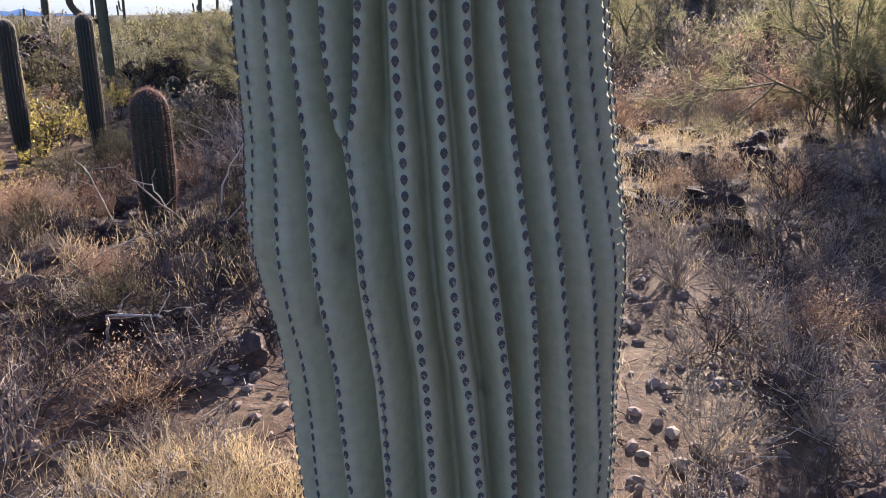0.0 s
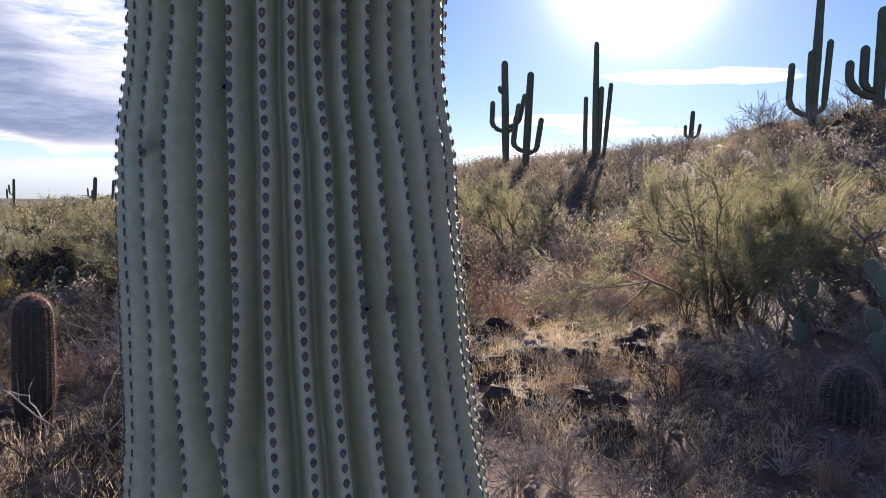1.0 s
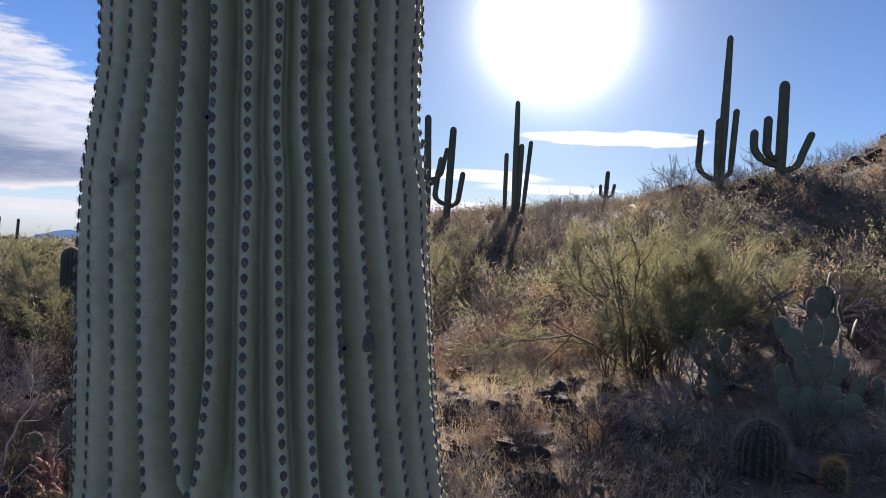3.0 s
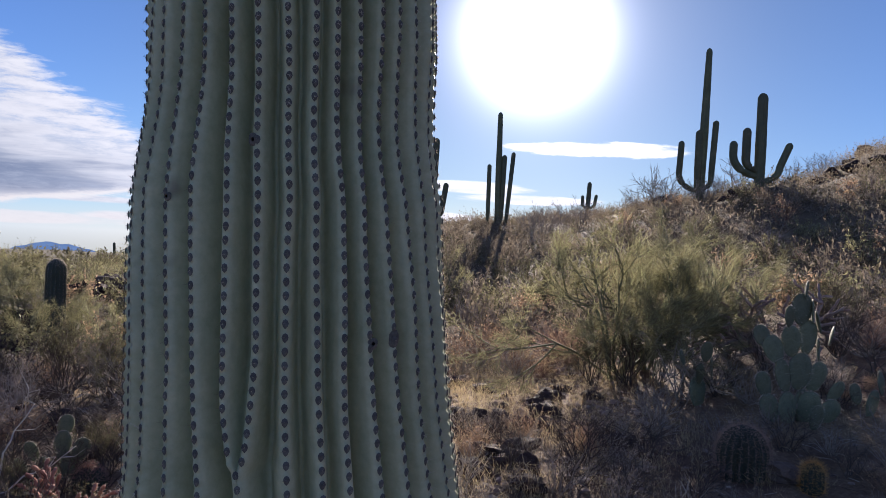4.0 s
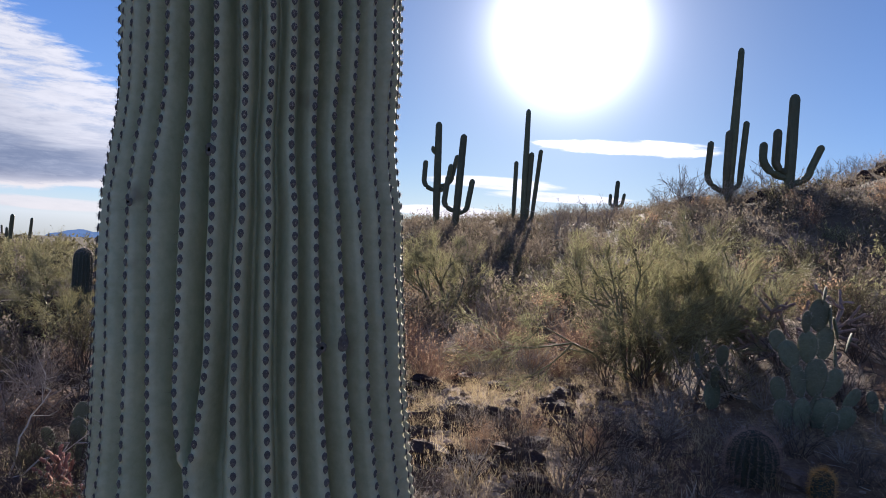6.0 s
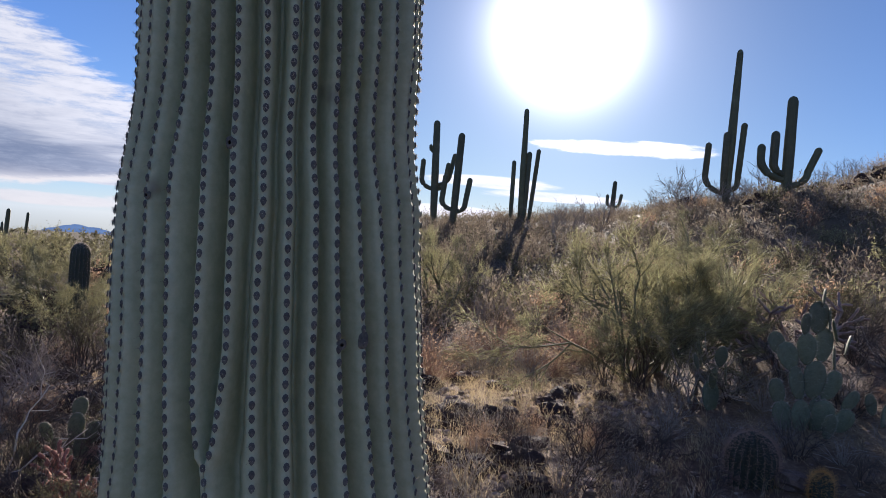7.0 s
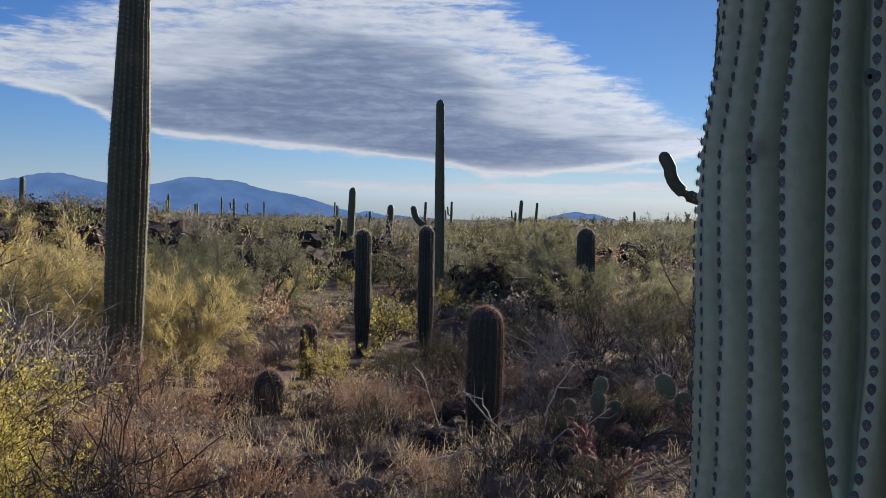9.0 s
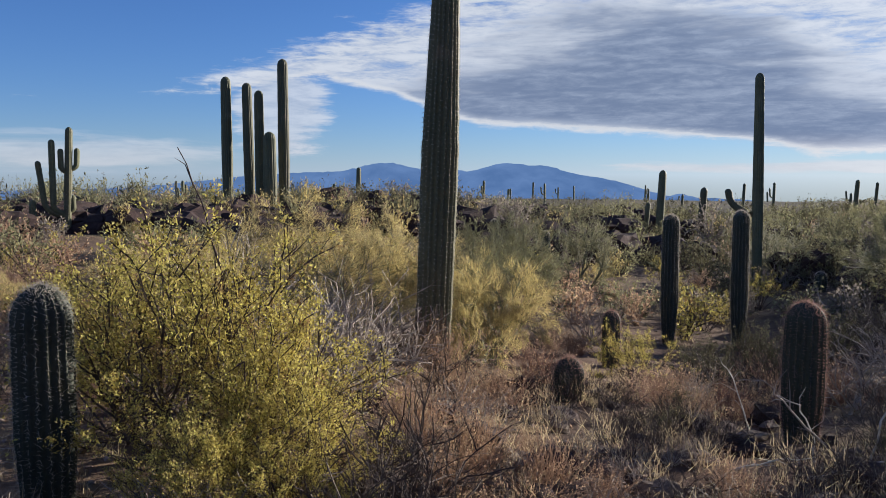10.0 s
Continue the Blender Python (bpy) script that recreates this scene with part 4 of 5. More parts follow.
def shrub_pink(rng, root):
    """A mound of fine reddish dry stalks."""
    stalks, heads = Build(), Build()
    for _ in range(190):
        d = fan(rng, 18, 88)
        n = rng.uniform(0.45, 0.85)
        p = Vector((rng.uniform(-.16, .16), rng.uniform(-.16, .16), 0))
        mid = p + d * n * 0.55
        tip = mid + wander(rng, d, 0.22) * n * 0.45
        stalks.spike(p, mid + (mid - p) * 0.3, 0.010)
        stalks.spike(mid - (tip - mid) * 0.1, tip, 0.006)
        for _ in range(5):
            heads.leaf(mid.lerp(tip, rng.uniform(-0.3, 1.1)), wander(rng, d, 0.8), rng.uniform(0.02, 0.045), rng.uniform(0.007, 0.016), rng)
    part("stalk_mound", stalks, TWIG_RED, root, "fine reddish dry stalks")
    tagged(part("seed_fluff", heads, LEAF_BROWN, root, "pale pinkish-tan dry seed heads"), kind="stuff")


def shrub_creosote(rng, root, leaf=None, words="small yellow-green leaves", many=28, long=0.014):
    """Open upright branches with clumps of small yellow-green leaves, 1 m high at size 1."""
    twigs, leaves, ends = Build(), Build(), []
    for _ in range(17):
        grow(twigs, rng, (rng.uniform(-.08, .08), rng.uniform(-.08, .08), 0), fan(rng, 32, 85), rng.uniform(0.36, 0.52), 0.007, 2, 2, 0.42, 0.07, ends, 3, 0.66)
    for p, d in ends:
        if p.z < 0.16 or rng.random() < 0.15:
            continue
        for _ in range(many):
            leaves.leaf(p + wander(rng, d, 1.2) * rng.uniform(0, 0.05), wander(rng, d, 0.8), long * rng.uniform(0.75, 1.35), long * rng.uniform(0.4, 0.65), rng)
    part("branchwork", twigs, TWIG_DARK, root, "dark bare lower twigs")
    tagged(part("foliage", leaves, leaf or LEAF_YELLOW, root, words), kind="stuff")


def shrub_palo_verde(rng, root, leaf=None):
    """A many-stemmed green desert tree, 1 m high at size 1."""
    limbs, fine, ends = Build(), Build(), []
    for _ in range(9):
        grow(limbs, rng, (rng.uniform(-.05, .05), rng.uniform(-.05, .05), 0), fan(rng, 26, 82), rng.uniform(0.30, 0.42), 0.010, 3, 2, 0.42, 0.03, ends, 3, 0.68)
    for p, d in ends:
        for _ in range(10):
            w = wander(rng, d, 0.55)
            q = p + wander(rng, d, 1.0) * rng.uniform(0, 0.05)
            fine.spike(q, q + w * rng.uniform(0.035, 0.095), 0.0032)
    part("branchwork", limbs, TWIG_GREEN, root, "thin green branching limbs")
    tagged(part("crown", fine, leaf or LEAF_OLIVE, root, "fine sunlit twigs"), kind="stuff")


def shrub_dead(rng, root, material=None, stems=14):
    """A tangle of bare grey twigs, 1 m high at size 1."""
    twigs, fine, ends = Build(), Build(), []
    for _ in range(stems):
        grow(twigs, rng, (rng.uniform(-.1, .1), rng.uniform(-.1, .1), 0), fan(rng, 25, 82), rng.uniform(0.30, 0.46), 0.009, 2, 2, 0.5, 0.02, ends, 3, 0.7)
    for p, d in ends:
        for _ in range(2):
            fine.spike(p, p + wander(rng, d, 0.6) * rng.uniform(0.05, 0.14), 0.004)
    part("branchwork", twigs, material or TWIG, root, "bare tangled branches")
    tagged(part("crown", fine, material or TWIG, root, "fine bare twigs"), kind="stuff")


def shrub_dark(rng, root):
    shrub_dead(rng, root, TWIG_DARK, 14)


def far_bush(leaf, twig):
    def make(rng, root):
        """A bush for the middle distance: stems and ragged foliage clumps, 1 m high at size 1."""
        twigs, leaves, ends = Build(), Build(), []
        for _ in range(9):
            grow(twigs, rng, (rng.uniform(-.1, .1), rng.uniform(-.1, .1), 0), fan(rng, 20, 85), rng.uniform(0.38, 0.6), 0.014, 1, 2, 0.5, 0.05, ends, 3, 0.7)
        for p, d in ends:
            for _ in range(9):
                w = wander(rng, d, 0.9)
                leaves.leaf(p + wander(rng, d, 1.4) * rng.uniform(0, 0.13), w, rng.uniform(0.04, 0.09), rng.uniform(0.020, 0.040), rng)
        part("branchwork", twigs, twig, root, "thin twigs")
        tagged(part("foliage", leaves, leaf, root, "ragged dry foliage"), kind="stuff")
    return make


SHRUBS = {
    "bursage": ("bursage_shrub", shrub_bursage, "low grey-tan dry bursage shrub on stony soil", "shrub", 5),
    "pink": ("dry_shrub", shrub_pink, "mound of fine reddish-tan dry stalks", "shrub", 4),
    "creosote": ("creosote_bush", shrub_creosote, "bushy creosote with yellow-green sunlit leaves", "bush", 4),
    "paloverde": ("palo_verde", shrub_palo_verde, "many-stemmed olive-green palo verde with fine twigs", "tree", 4),
    # the palo verde again, its leaf colour lightened for sunlight
    "golden": ("golden_bush", lambda rng, root: shrub_palo_verde(rng, root, LEAF_OLIVE_LIT), "palo verde in a golden copy that paints sunlight on fine twigs", "bush", 3),
    "dense": ("dense_shrub", lambda rng, root: shrub_creosote(rng, root, LEAF_FAR, "small dark olive leaves", 11, 0.019), "dense dark olive-brown shrub, in places set in for shade", "shrub", 3),
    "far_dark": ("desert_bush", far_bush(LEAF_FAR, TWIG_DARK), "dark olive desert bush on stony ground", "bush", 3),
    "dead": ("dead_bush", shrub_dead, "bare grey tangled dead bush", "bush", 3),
    "dark": ("bare_shrub", shrub_dark, "dark bare-twigged shrub, in places set in for shade", "shrub", 3),
    "far_olive": ("desert_bush", far_bush(LEAF_OLIVE, TWIG_DARK), "olive-green desert bush on stony ground", "bush", 4),
    "far_yellow": ("desert_bush", far_bush(LEAF_YELLOW, TWIG_DARK), "yellow-green desert bush on stony ground", "bush", 3),
    "far_grey": ("desert_bush", far_bush(LEAF_GREY, TWIG), "grey-brown dry desert bush", "bush", 4),
    "far_brown": ("desert_bush", far_bush(LEAF_BROWN, TWIG_RED), "reddish-brown dry desert bush", "bush", 3),
}
STOCK = {}


def plant(kind, x, y, size, rng):
    """Set one shrub of that kind on the ground; the first ones are built, later ones are copies."""
    name, make, label, category, variants = SHRUBS[kind]
    have = STOCK.setdefault(kind, [])
    m = pose(x, y, ground_z(x, y) - 0.02, rng.uniform(-5, 5), rng.uniform(-5, 5), rng.uniform(0, 360)) @ Matrix.Scale(size, 4)
    if len(have) < variants:
        root = thing(name, label, category, group=name.replace("_", " ") + " plants")
        make(random.Random(900 + 31 * len(have) + len(kind)), root)
        root.matrix_world = m
        have.append(root)
        return root
    source = rng.choice(have)
    made = copy_thing(source, Matrix.Identity(4))
    made.matrix_basis = m
    return made


PLANTS = {
    "creosote": ((-3.3, 1.25, 0.6), (-3.5, 1.42, 0.72), (-3.2, 1.55, 0.55), (-3.6, 1.75, 0.7), (-4.5, 1.49, 1.45), (-4.05, 1.52, 1.15), (-3.45, 1.60, 0.78), (-4.92, 1.62, 1.2), (-6.09, 1.33, 0.5), (-8.88, 11.28, 0.8), (-9.67, 13.81, 0.9),
                 (-5.34, 5.90, 0.70), (-11.34, 13.14, 0.9), (-5.3, 1.5, 1.05), (-3.8, 1.65, 0.95), (-4.4, 1.8, 1.05), (-4.75, 1.3, 1.05), (-3.7, 1.9, 0.85), (-3.55, 1.28, 0.6)),
    "dead": ((-3.3, 1.2, 0.55), (-4.98, 2.30, 1.25), (-5.3, 2.9, 1.1), (-6.2, 3.3, 1.2), (-5.73, 3.06, 1.15), (-5.90, 3.60, 0.95), (-6.78, 2.64, 1.40), (-3.56, 6.89, 0.7), (-3.06, 7.66, 0.85), (-2.30, 6.34, 0.7), (-3.3, 5.9, 0.75), (2.45, 8.16, 0.9)),
    # dark-twigged shrubs; several are added to darken soil that lies in shade
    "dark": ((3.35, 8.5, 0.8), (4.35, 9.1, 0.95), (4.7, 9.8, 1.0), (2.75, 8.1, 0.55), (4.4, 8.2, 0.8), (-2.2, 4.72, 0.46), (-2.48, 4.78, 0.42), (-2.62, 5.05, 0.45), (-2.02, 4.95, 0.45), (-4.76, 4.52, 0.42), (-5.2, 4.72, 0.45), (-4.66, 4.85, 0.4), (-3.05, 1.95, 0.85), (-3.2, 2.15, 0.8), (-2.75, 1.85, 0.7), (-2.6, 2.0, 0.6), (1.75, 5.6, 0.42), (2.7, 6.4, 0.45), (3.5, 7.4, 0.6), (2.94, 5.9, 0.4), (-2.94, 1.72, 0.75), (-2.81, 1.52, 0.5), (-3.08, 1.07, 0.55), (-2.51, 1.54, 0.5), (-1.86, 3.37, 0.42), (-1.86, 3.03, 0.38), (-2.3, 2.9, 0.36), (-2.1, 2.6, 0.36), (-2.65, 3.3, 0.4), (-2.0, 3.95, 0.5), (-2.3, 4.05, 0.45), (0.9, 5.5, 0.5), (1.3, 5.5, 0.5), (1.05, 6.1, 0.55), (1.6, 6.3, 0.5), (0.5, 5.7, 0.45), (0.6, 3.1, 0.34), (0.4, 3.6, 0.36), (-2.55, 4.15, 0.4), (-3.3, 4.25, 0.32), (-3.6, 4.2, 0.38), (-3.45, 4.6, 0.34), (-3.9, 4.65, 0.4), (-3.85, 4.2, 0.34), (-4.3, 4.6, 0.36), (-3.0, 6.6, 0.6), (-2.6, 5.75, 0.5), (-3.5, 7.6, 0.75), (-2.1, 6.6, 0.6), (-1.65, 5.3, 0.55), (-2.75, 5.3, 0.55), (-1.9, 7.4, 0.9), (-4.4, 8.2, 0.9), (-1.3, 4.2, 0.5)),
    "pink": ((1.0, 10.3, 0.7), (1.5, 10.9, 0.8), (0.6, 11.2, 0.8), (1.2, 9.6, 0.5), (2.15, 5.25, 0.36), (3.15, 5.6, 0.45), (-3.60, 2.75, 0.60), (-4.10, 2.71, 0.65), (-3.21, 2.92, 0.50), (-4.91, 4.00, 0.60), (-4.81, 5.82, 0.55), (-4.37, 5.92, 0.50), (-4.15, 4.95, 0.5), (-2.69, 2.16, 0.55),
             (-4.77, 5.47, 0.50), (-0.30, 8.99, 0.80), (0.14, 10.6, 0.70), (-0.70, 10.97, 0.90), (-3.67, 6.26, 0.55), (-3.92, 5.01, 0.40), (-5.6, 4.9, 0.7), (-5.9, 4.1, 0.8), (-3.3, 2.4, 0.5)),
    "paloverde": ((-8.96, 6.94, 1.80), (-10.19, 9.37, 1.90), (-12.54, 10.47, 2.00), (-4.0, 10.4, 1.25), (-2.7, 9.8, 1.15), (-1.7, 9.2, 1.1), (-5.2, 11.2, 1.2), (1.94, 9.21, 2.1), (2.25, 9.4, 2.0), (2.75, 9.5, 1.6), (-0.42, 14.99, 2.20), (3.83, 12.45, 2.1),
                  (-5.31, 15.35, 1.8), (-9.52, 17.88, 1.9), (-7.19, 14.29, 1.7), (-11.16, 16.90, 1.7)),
    # dark bushes; the small ones also stand in for shaded hollows
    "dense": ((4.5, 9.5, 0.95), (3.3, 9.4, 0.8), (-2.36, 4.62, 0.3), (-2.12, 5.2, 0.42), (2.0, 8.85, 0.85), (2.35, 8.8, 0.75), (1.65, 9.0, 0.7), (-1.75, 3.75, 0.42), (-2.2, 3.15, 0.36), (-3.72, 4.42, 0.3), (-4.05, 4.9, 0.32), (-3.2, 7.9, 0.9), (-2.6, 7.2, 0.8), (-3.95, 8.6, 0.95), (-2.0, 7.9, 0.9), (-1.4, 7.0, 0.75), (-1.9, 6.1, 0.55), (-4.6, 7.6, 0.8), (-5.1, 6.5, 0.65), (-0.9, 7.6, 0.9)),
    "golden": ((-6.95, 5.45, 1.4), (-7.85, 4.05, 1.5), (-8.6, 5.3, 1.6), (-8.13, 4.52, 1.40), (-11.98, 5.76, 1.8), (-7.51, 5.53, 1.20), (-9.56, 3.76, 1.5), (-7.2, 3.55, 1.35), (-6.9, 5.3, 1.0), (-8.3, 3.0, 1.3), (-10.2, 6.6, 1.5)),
    "bursage": ((2.7, 8.35, 0.6), (3.05, 8.75, 0.65), (3.7, 7.9, 0.6), (4.6, 8.9, 0.7), (1.9, 5.3, 0.42), (2.75, 5.2, 0.4), (2.6, 6.6, 0.5), (3.0, 6.3, 0.45), (2.3, 6.8, 0.45), (3.3, 6.0, 0.5), (1.5, 6.8, 0.5), (2.0, 7.5, 0.55), (3.4, 8.0, 0.7), (2.9, 7.7, 0.6), (0.9, 9.8, 0.7), (0.5, 10.4, 0.7), (0.31, 2.69, 0.45), (0.72, 3.02, 0.50), (0.88, 2.77, 0.50), (0.66, 3.36, 0.50), (0.26, 2.32, 0.36), (-1.23, 1.91, 0.42), (-1.17, 2.19, 0.35), (-1.38, 1.80, 0.40), (-1.57, 2.72, 0.42), (0.25, 4.60, 0.45), (0.77, 5.35, 0.50),
                (1.35, 5.86, 0.50), (1.57, 5.19, 0.45), (-0.00, 4.40, 0.40), (2.02, 4.82, 0.40), (2.46, 4.84, 0.45), (0.50, 4.28, 0.40), (0.93, 4.21, 0.40), (1.82, 6.99, 0.50), (3.54, 6.50, 0.50), (0.57, 3.79, 0.50)),
}
# places that stay clear: x, y, radius
CLEAR = [(-5.6, 11.9, 0.7), (-5.95, 12.4, 0.6), (-7.4, 8.6, 0.7), (-7.0, 9.4, 0.7), (-6.75, 8.3, 0.6), (3.9, 9.85, 0.5), (-18.6, 5.6, 2.4), (-19.2, 2.2, 2.6), (-17.8, 8.0, 1.6), (-0.27, 1.27, 0.45), (0.6, 8.4, 1.35), (-3.17, 5.04, 0.45), (-4.05, 0.8, 0.4), (2.21, 6.0, 0.5), (2.54, 5.55, 0.3), (3.1, 7.1, 0.8), (-6.5, 4.5, 0.35), (-7.96, 9.32, 0.5), (-7.52, 10.3, 0.5), (-2.3, 5.0, 0.5),
         (-2.05, 4.39, 0.3), (-6.1, 5.7, 0.4), (-6.5, 6.7, 0.3), (0, 0, 1.75), (-6.13, 13.0, 0.6), (-5.35, 5.0, 0.4), (-4.75, 4.45, 0.3), (-5.9, 6.0, 0.3), (-4.0, 6.9, 0.5), (-1.85, 3.05, 0.2), (-2.85, 4.55, 0.35), (-2.5, 4.05, 0.22), (-5.7, 5.9, 0.3)]


def build_shrubs():
    rng = random.Random(2024)
    for kind, rows in PLANTS.items():
        for x, y, size in rows:
            plant(kind, x, y, size, rng)
    taken = [(x, y, s * 0.3) for rows in PLANTS.values() for x, y, s in rows] + CLEAR

    def free(x, y, r):
        return all((x - a) ** 2 + (y - b) ** 2 > (c + r) ** 2 for a, b, c in taken)

    def sow(count, az, ranges, kinds, sizes, gap):
        made = tries = 0
        while made < count and tries < count * 12:
            tries += 1
            a = radians(rng.uniform(*az))
            r = math.sqrt(rng.uniform(ranges[0] ** 2, ranges[1] ** 2))
            x, y = -r * math.sin(a), r * math.cos(a)
            size = rng.uniform(*sizes)
            if free(x, y, gap * size):
                plant(rng.choice(kinds), x, y, size, rng)
                taken.append((x, y, gap * size))
                made += 1

    # close low cover
    sow(42, (-40, 12), (2.2, 8.5), ("bursage", "bursage", "pink", "dark"), (0.28, 0.5), 0.35)
    sow(40, (-28, 2), (3.4, 9), ("bursage", "pink", "dark", "bursage"), (0.25, 0.45), 0.22)
    sow(62, (50, 92), (2.2, 8.5), ("pink", "bursage", "dark", "pink", "dead"), (0.32, 0.66), 0.26)
    sow(56, (16, 50), (2.2, 8.5), ("bursage", "dark", "pink", "dead", "dark", "pink"), (0.24, 0.5), 0.24)
    # middle ground
    sow(40, (-40, 14), (8, 11.5), ("pink", "bursage", "bursage", "dead"), (0.45, 0.75), 0.3)
    sow(60, (-40, 14), (11.5, 20), ("far_grey", "far_olive", "dead", "far_brown", "far_dark", "pink"), (0.5, 0.95), 0.3)
    sow(24, (12, 38), (5, 11), ("dark", "dense", "pink", "bursage"), (0.5, 0.9), 0.25)
    sow(45, (12, 38), (11, 20), ("far_dark", "far_grey", "far_olive", "dead", "far_brown", "far_dark"), (0.6, 1.05), 0.25)
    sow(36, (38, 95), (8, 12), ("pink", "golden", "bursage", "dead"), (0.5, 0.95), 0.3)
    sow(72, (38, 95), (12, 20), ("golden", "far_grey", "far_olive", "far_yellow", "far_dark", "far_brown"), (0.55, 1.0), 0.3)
    sow(50, (-40, -12), (12, 30), ("far_grey", "far_brown", "dead", "far_olive", "far_dark"), (0.6, 1.0), 0.2)
    sow(26, (-10, 4), (10.5, 17), ("pink", "bursage"), (0.35, 0.6), 0.2)
    # the hill and the far scrub
    sow(14, (-26, -6), (30, 40), ("dead",), (1.3, 2.1), 0.2)
    sow(26, (62, 92), (17, 25), ("far_grey", "far_olive", "far_yellow"), (0.5, 0.8), 0.3)
    sow(34, (24, 62), (20, 34), ("far_dark", "far_dark", "far_olive", "far_grey"), (0.9, 1.6), 0.35)
    sow(30, (30, 92), (32, 52), ("far_dark", "far_olive", "far_dark"), (0.8, 1.4), 0.35)
    # behind the camera
    sow(20, (95, 300), (4, 25), ("far_grey", "far_olive", "far_brown"), (0.5, 1.3), 0.4)


build_shrubs()


def build_far_scrub():
    """Countless far bushes on the plain and the hill: thin stems from one foot with ragged leaves along them."""
    rng = random.Random(31)
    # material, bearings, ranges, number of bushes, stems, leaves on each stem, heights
    bands = ((LEAF_HILL, (-44, 12), (12.5, 62), 760, 15, 3, (0.35, 1.0)), (LEAF_FAR, (-44, 14), (13, 66), 420, 15, 3, (0.35, 1.0)), (LEAF_HILL, (-32, 11), (24, 50), 720, 14, 3, (0.35, 1.0)), (LEAF_HILL, (-7, 11), (26, 44), 300, 14, 3, (0.35, 0.9)), (LEAF_HILL, (-17, -1), (38, 62), 280, 14, 3, (0.4, 1.0)), (LEAF_HILL, (-42, 14), (16, 30), 40, 30, 6, (0.6, 1.15)), (LEAF_FAR, (-42, 14), (16, 30), 40, 30, 6, (0.6, 1.15)), (LEAF_OLIVE, (15, 92), (21, 38), 60, 34, 11, (0.8, 1.4)), (LEAF_FAR, (15, 95), (19, 38), 70, 34, 11, (0.6, 1.3)), (LEAF_OLIVE_LIT, (36, 92), (19, 34), 24, 34, 11, (0.6, 1.1)), (LEAF_FAR, (14, 98), (24, 70), 430, 14, 3, (0.35, 1.0)), (LEAF_OLIVE, (14, 98), (20, 70), 260, 14, 3, (0.35, 1.0)),
             (LEAF_BROWN, (14, 98), (20, 70), 150, 14, 3, (0.35, 1.0)), (LEAF_OLIVE, (14, 80), (34, 62), 110, 26, 5, (0.9, 1.7)), (LEAF_FAR, (14, 85), (34, 66), 130, 26, 5, (0.7, 1.6)), (LEAF_FAR, (14, 98), (46, 140), 420, 12, 4, (1.0, 2.2)), (LEAF_FAR, (-44, 98), (62, 420), 1900, 7, 2, (0.5, 1.6)))
    for material, bearings, ranges, count, stems, many, tall in bands:
        b = Build()
        for _ in range(count):
            az = radians(rng.uniform(*bearings))
            r = ranges[0] * (ranges[1] / ranges[0]) ** rng.random()
            x, y = -r * math.sin(az), r * math.cos(az)
            foot = Vector((x, y, ground_z(x, y) - 0.04))
            far = r > 70
            h = rng.uniform(*tall)
            w = rng.uniform(0.8, 2.0) if far else h * rng.uniform(1.3, 2.0)
            for _ in range(stems):
                a, e = rng.uniform(0, 6.28), rng.uniform(0.1, 1.5)
                d = Vector((math.cos(a) * math.cos(e) * w * 0.6, math.sin(a) * math.cos(e) * w * 0.6, math.sin(e) * h)) * rng.uniform(0.6, 1.0)
                b.spike(foot + Vector((rng.gauss(0, 0.08), rng.gauss(0, 0.08), 0)), foot + d, 0.05 if far else 0.022)
                for _ in range(many):
                    p = foot + d * rng.uniform(0.35, 1.0)
                    way = wander(rng, d.normalized(), 0.7)
                    if far:
                        b.leaf(p, way, rng.uniform(0.3, 0.55), rng.uniform(0.10, 0.25), rng)
                    else:
                        b.leaf(p, way, rng.uniform(0.06, 0.14), rng.uniform(0.018, 0.042), rng)
        tagged(new("far_scrub", b.mesh("far_scrub", material)), "low olive and grey desert scrub far off on the land", "scrub", kind="stuff")


build_far_scrub()


# ---------------------------------------------------------------- prickly pears and chollas
def pad_mesh(rng, w, h, thick):
    b = Build()
    rings, sides = 8, 14
    b.v.append(Vector((0, 0, 0)))
    for j in range(1, rings):
        t = math.pi * j / rings
        z = h * (0.5 - 0.5 * math.cos(t))
        r = math.sin(t) * (0.80 + 0.28 * z / h)
        for k in range(sides):
            a = 2 * math.pi * k / sides
            c, s = math.cos(a), math.sin(a)
            b.v.append(Vector((w / 2 * r * math.copysign(abs(c) ** 0.8, c), thick / 2 * r * s, z)))
    b.v.append(Vector((0, 0, h)))
    last = len(b.v) - 1
    for k in range(sides):
        k2 = (k + 1) % sides
        b.f.append((0, 1 + k2, 1 + k))
        for j in range(rings - 2):
            p, q = 1 + j * sides + k, 1 + j * sides + k2
            b.f.append((p, q, q + sides, p + sides))
        b.f.append((last, last - sides + k, last - sides + k2))
    s = Build()
    for _ in range(150):
        t = rng.uniform(0.12, 1.0) * math.pi
        z = h * (0.5 - 0.5 * math.cos(t))
        r = math.sin(t) * (0.80 + 0.28 * z / h)
        a = rng.choice((0, math.pi)) if rng.random() < 0.55 else rng.uniform(0, 6.28)
        p = Vector((w / 2 * r * math.cos(a), thick / 2 * r * math.sin(a), z))
        d = (Vector((math.cos(a), math.sin(a) * 1.5, 0.5 * (z / h - 0.3))) + Vector((rng.gauss(0, .4), rng.gauss(0, .4), rng.gauss(0, .4)))).normalized()
        s.spike(p, p + d * rng.uniform(0.05, 0.11), 0.008)
    return b.mesh("pad", PAD, True), s.mesh("spines", SPINE)


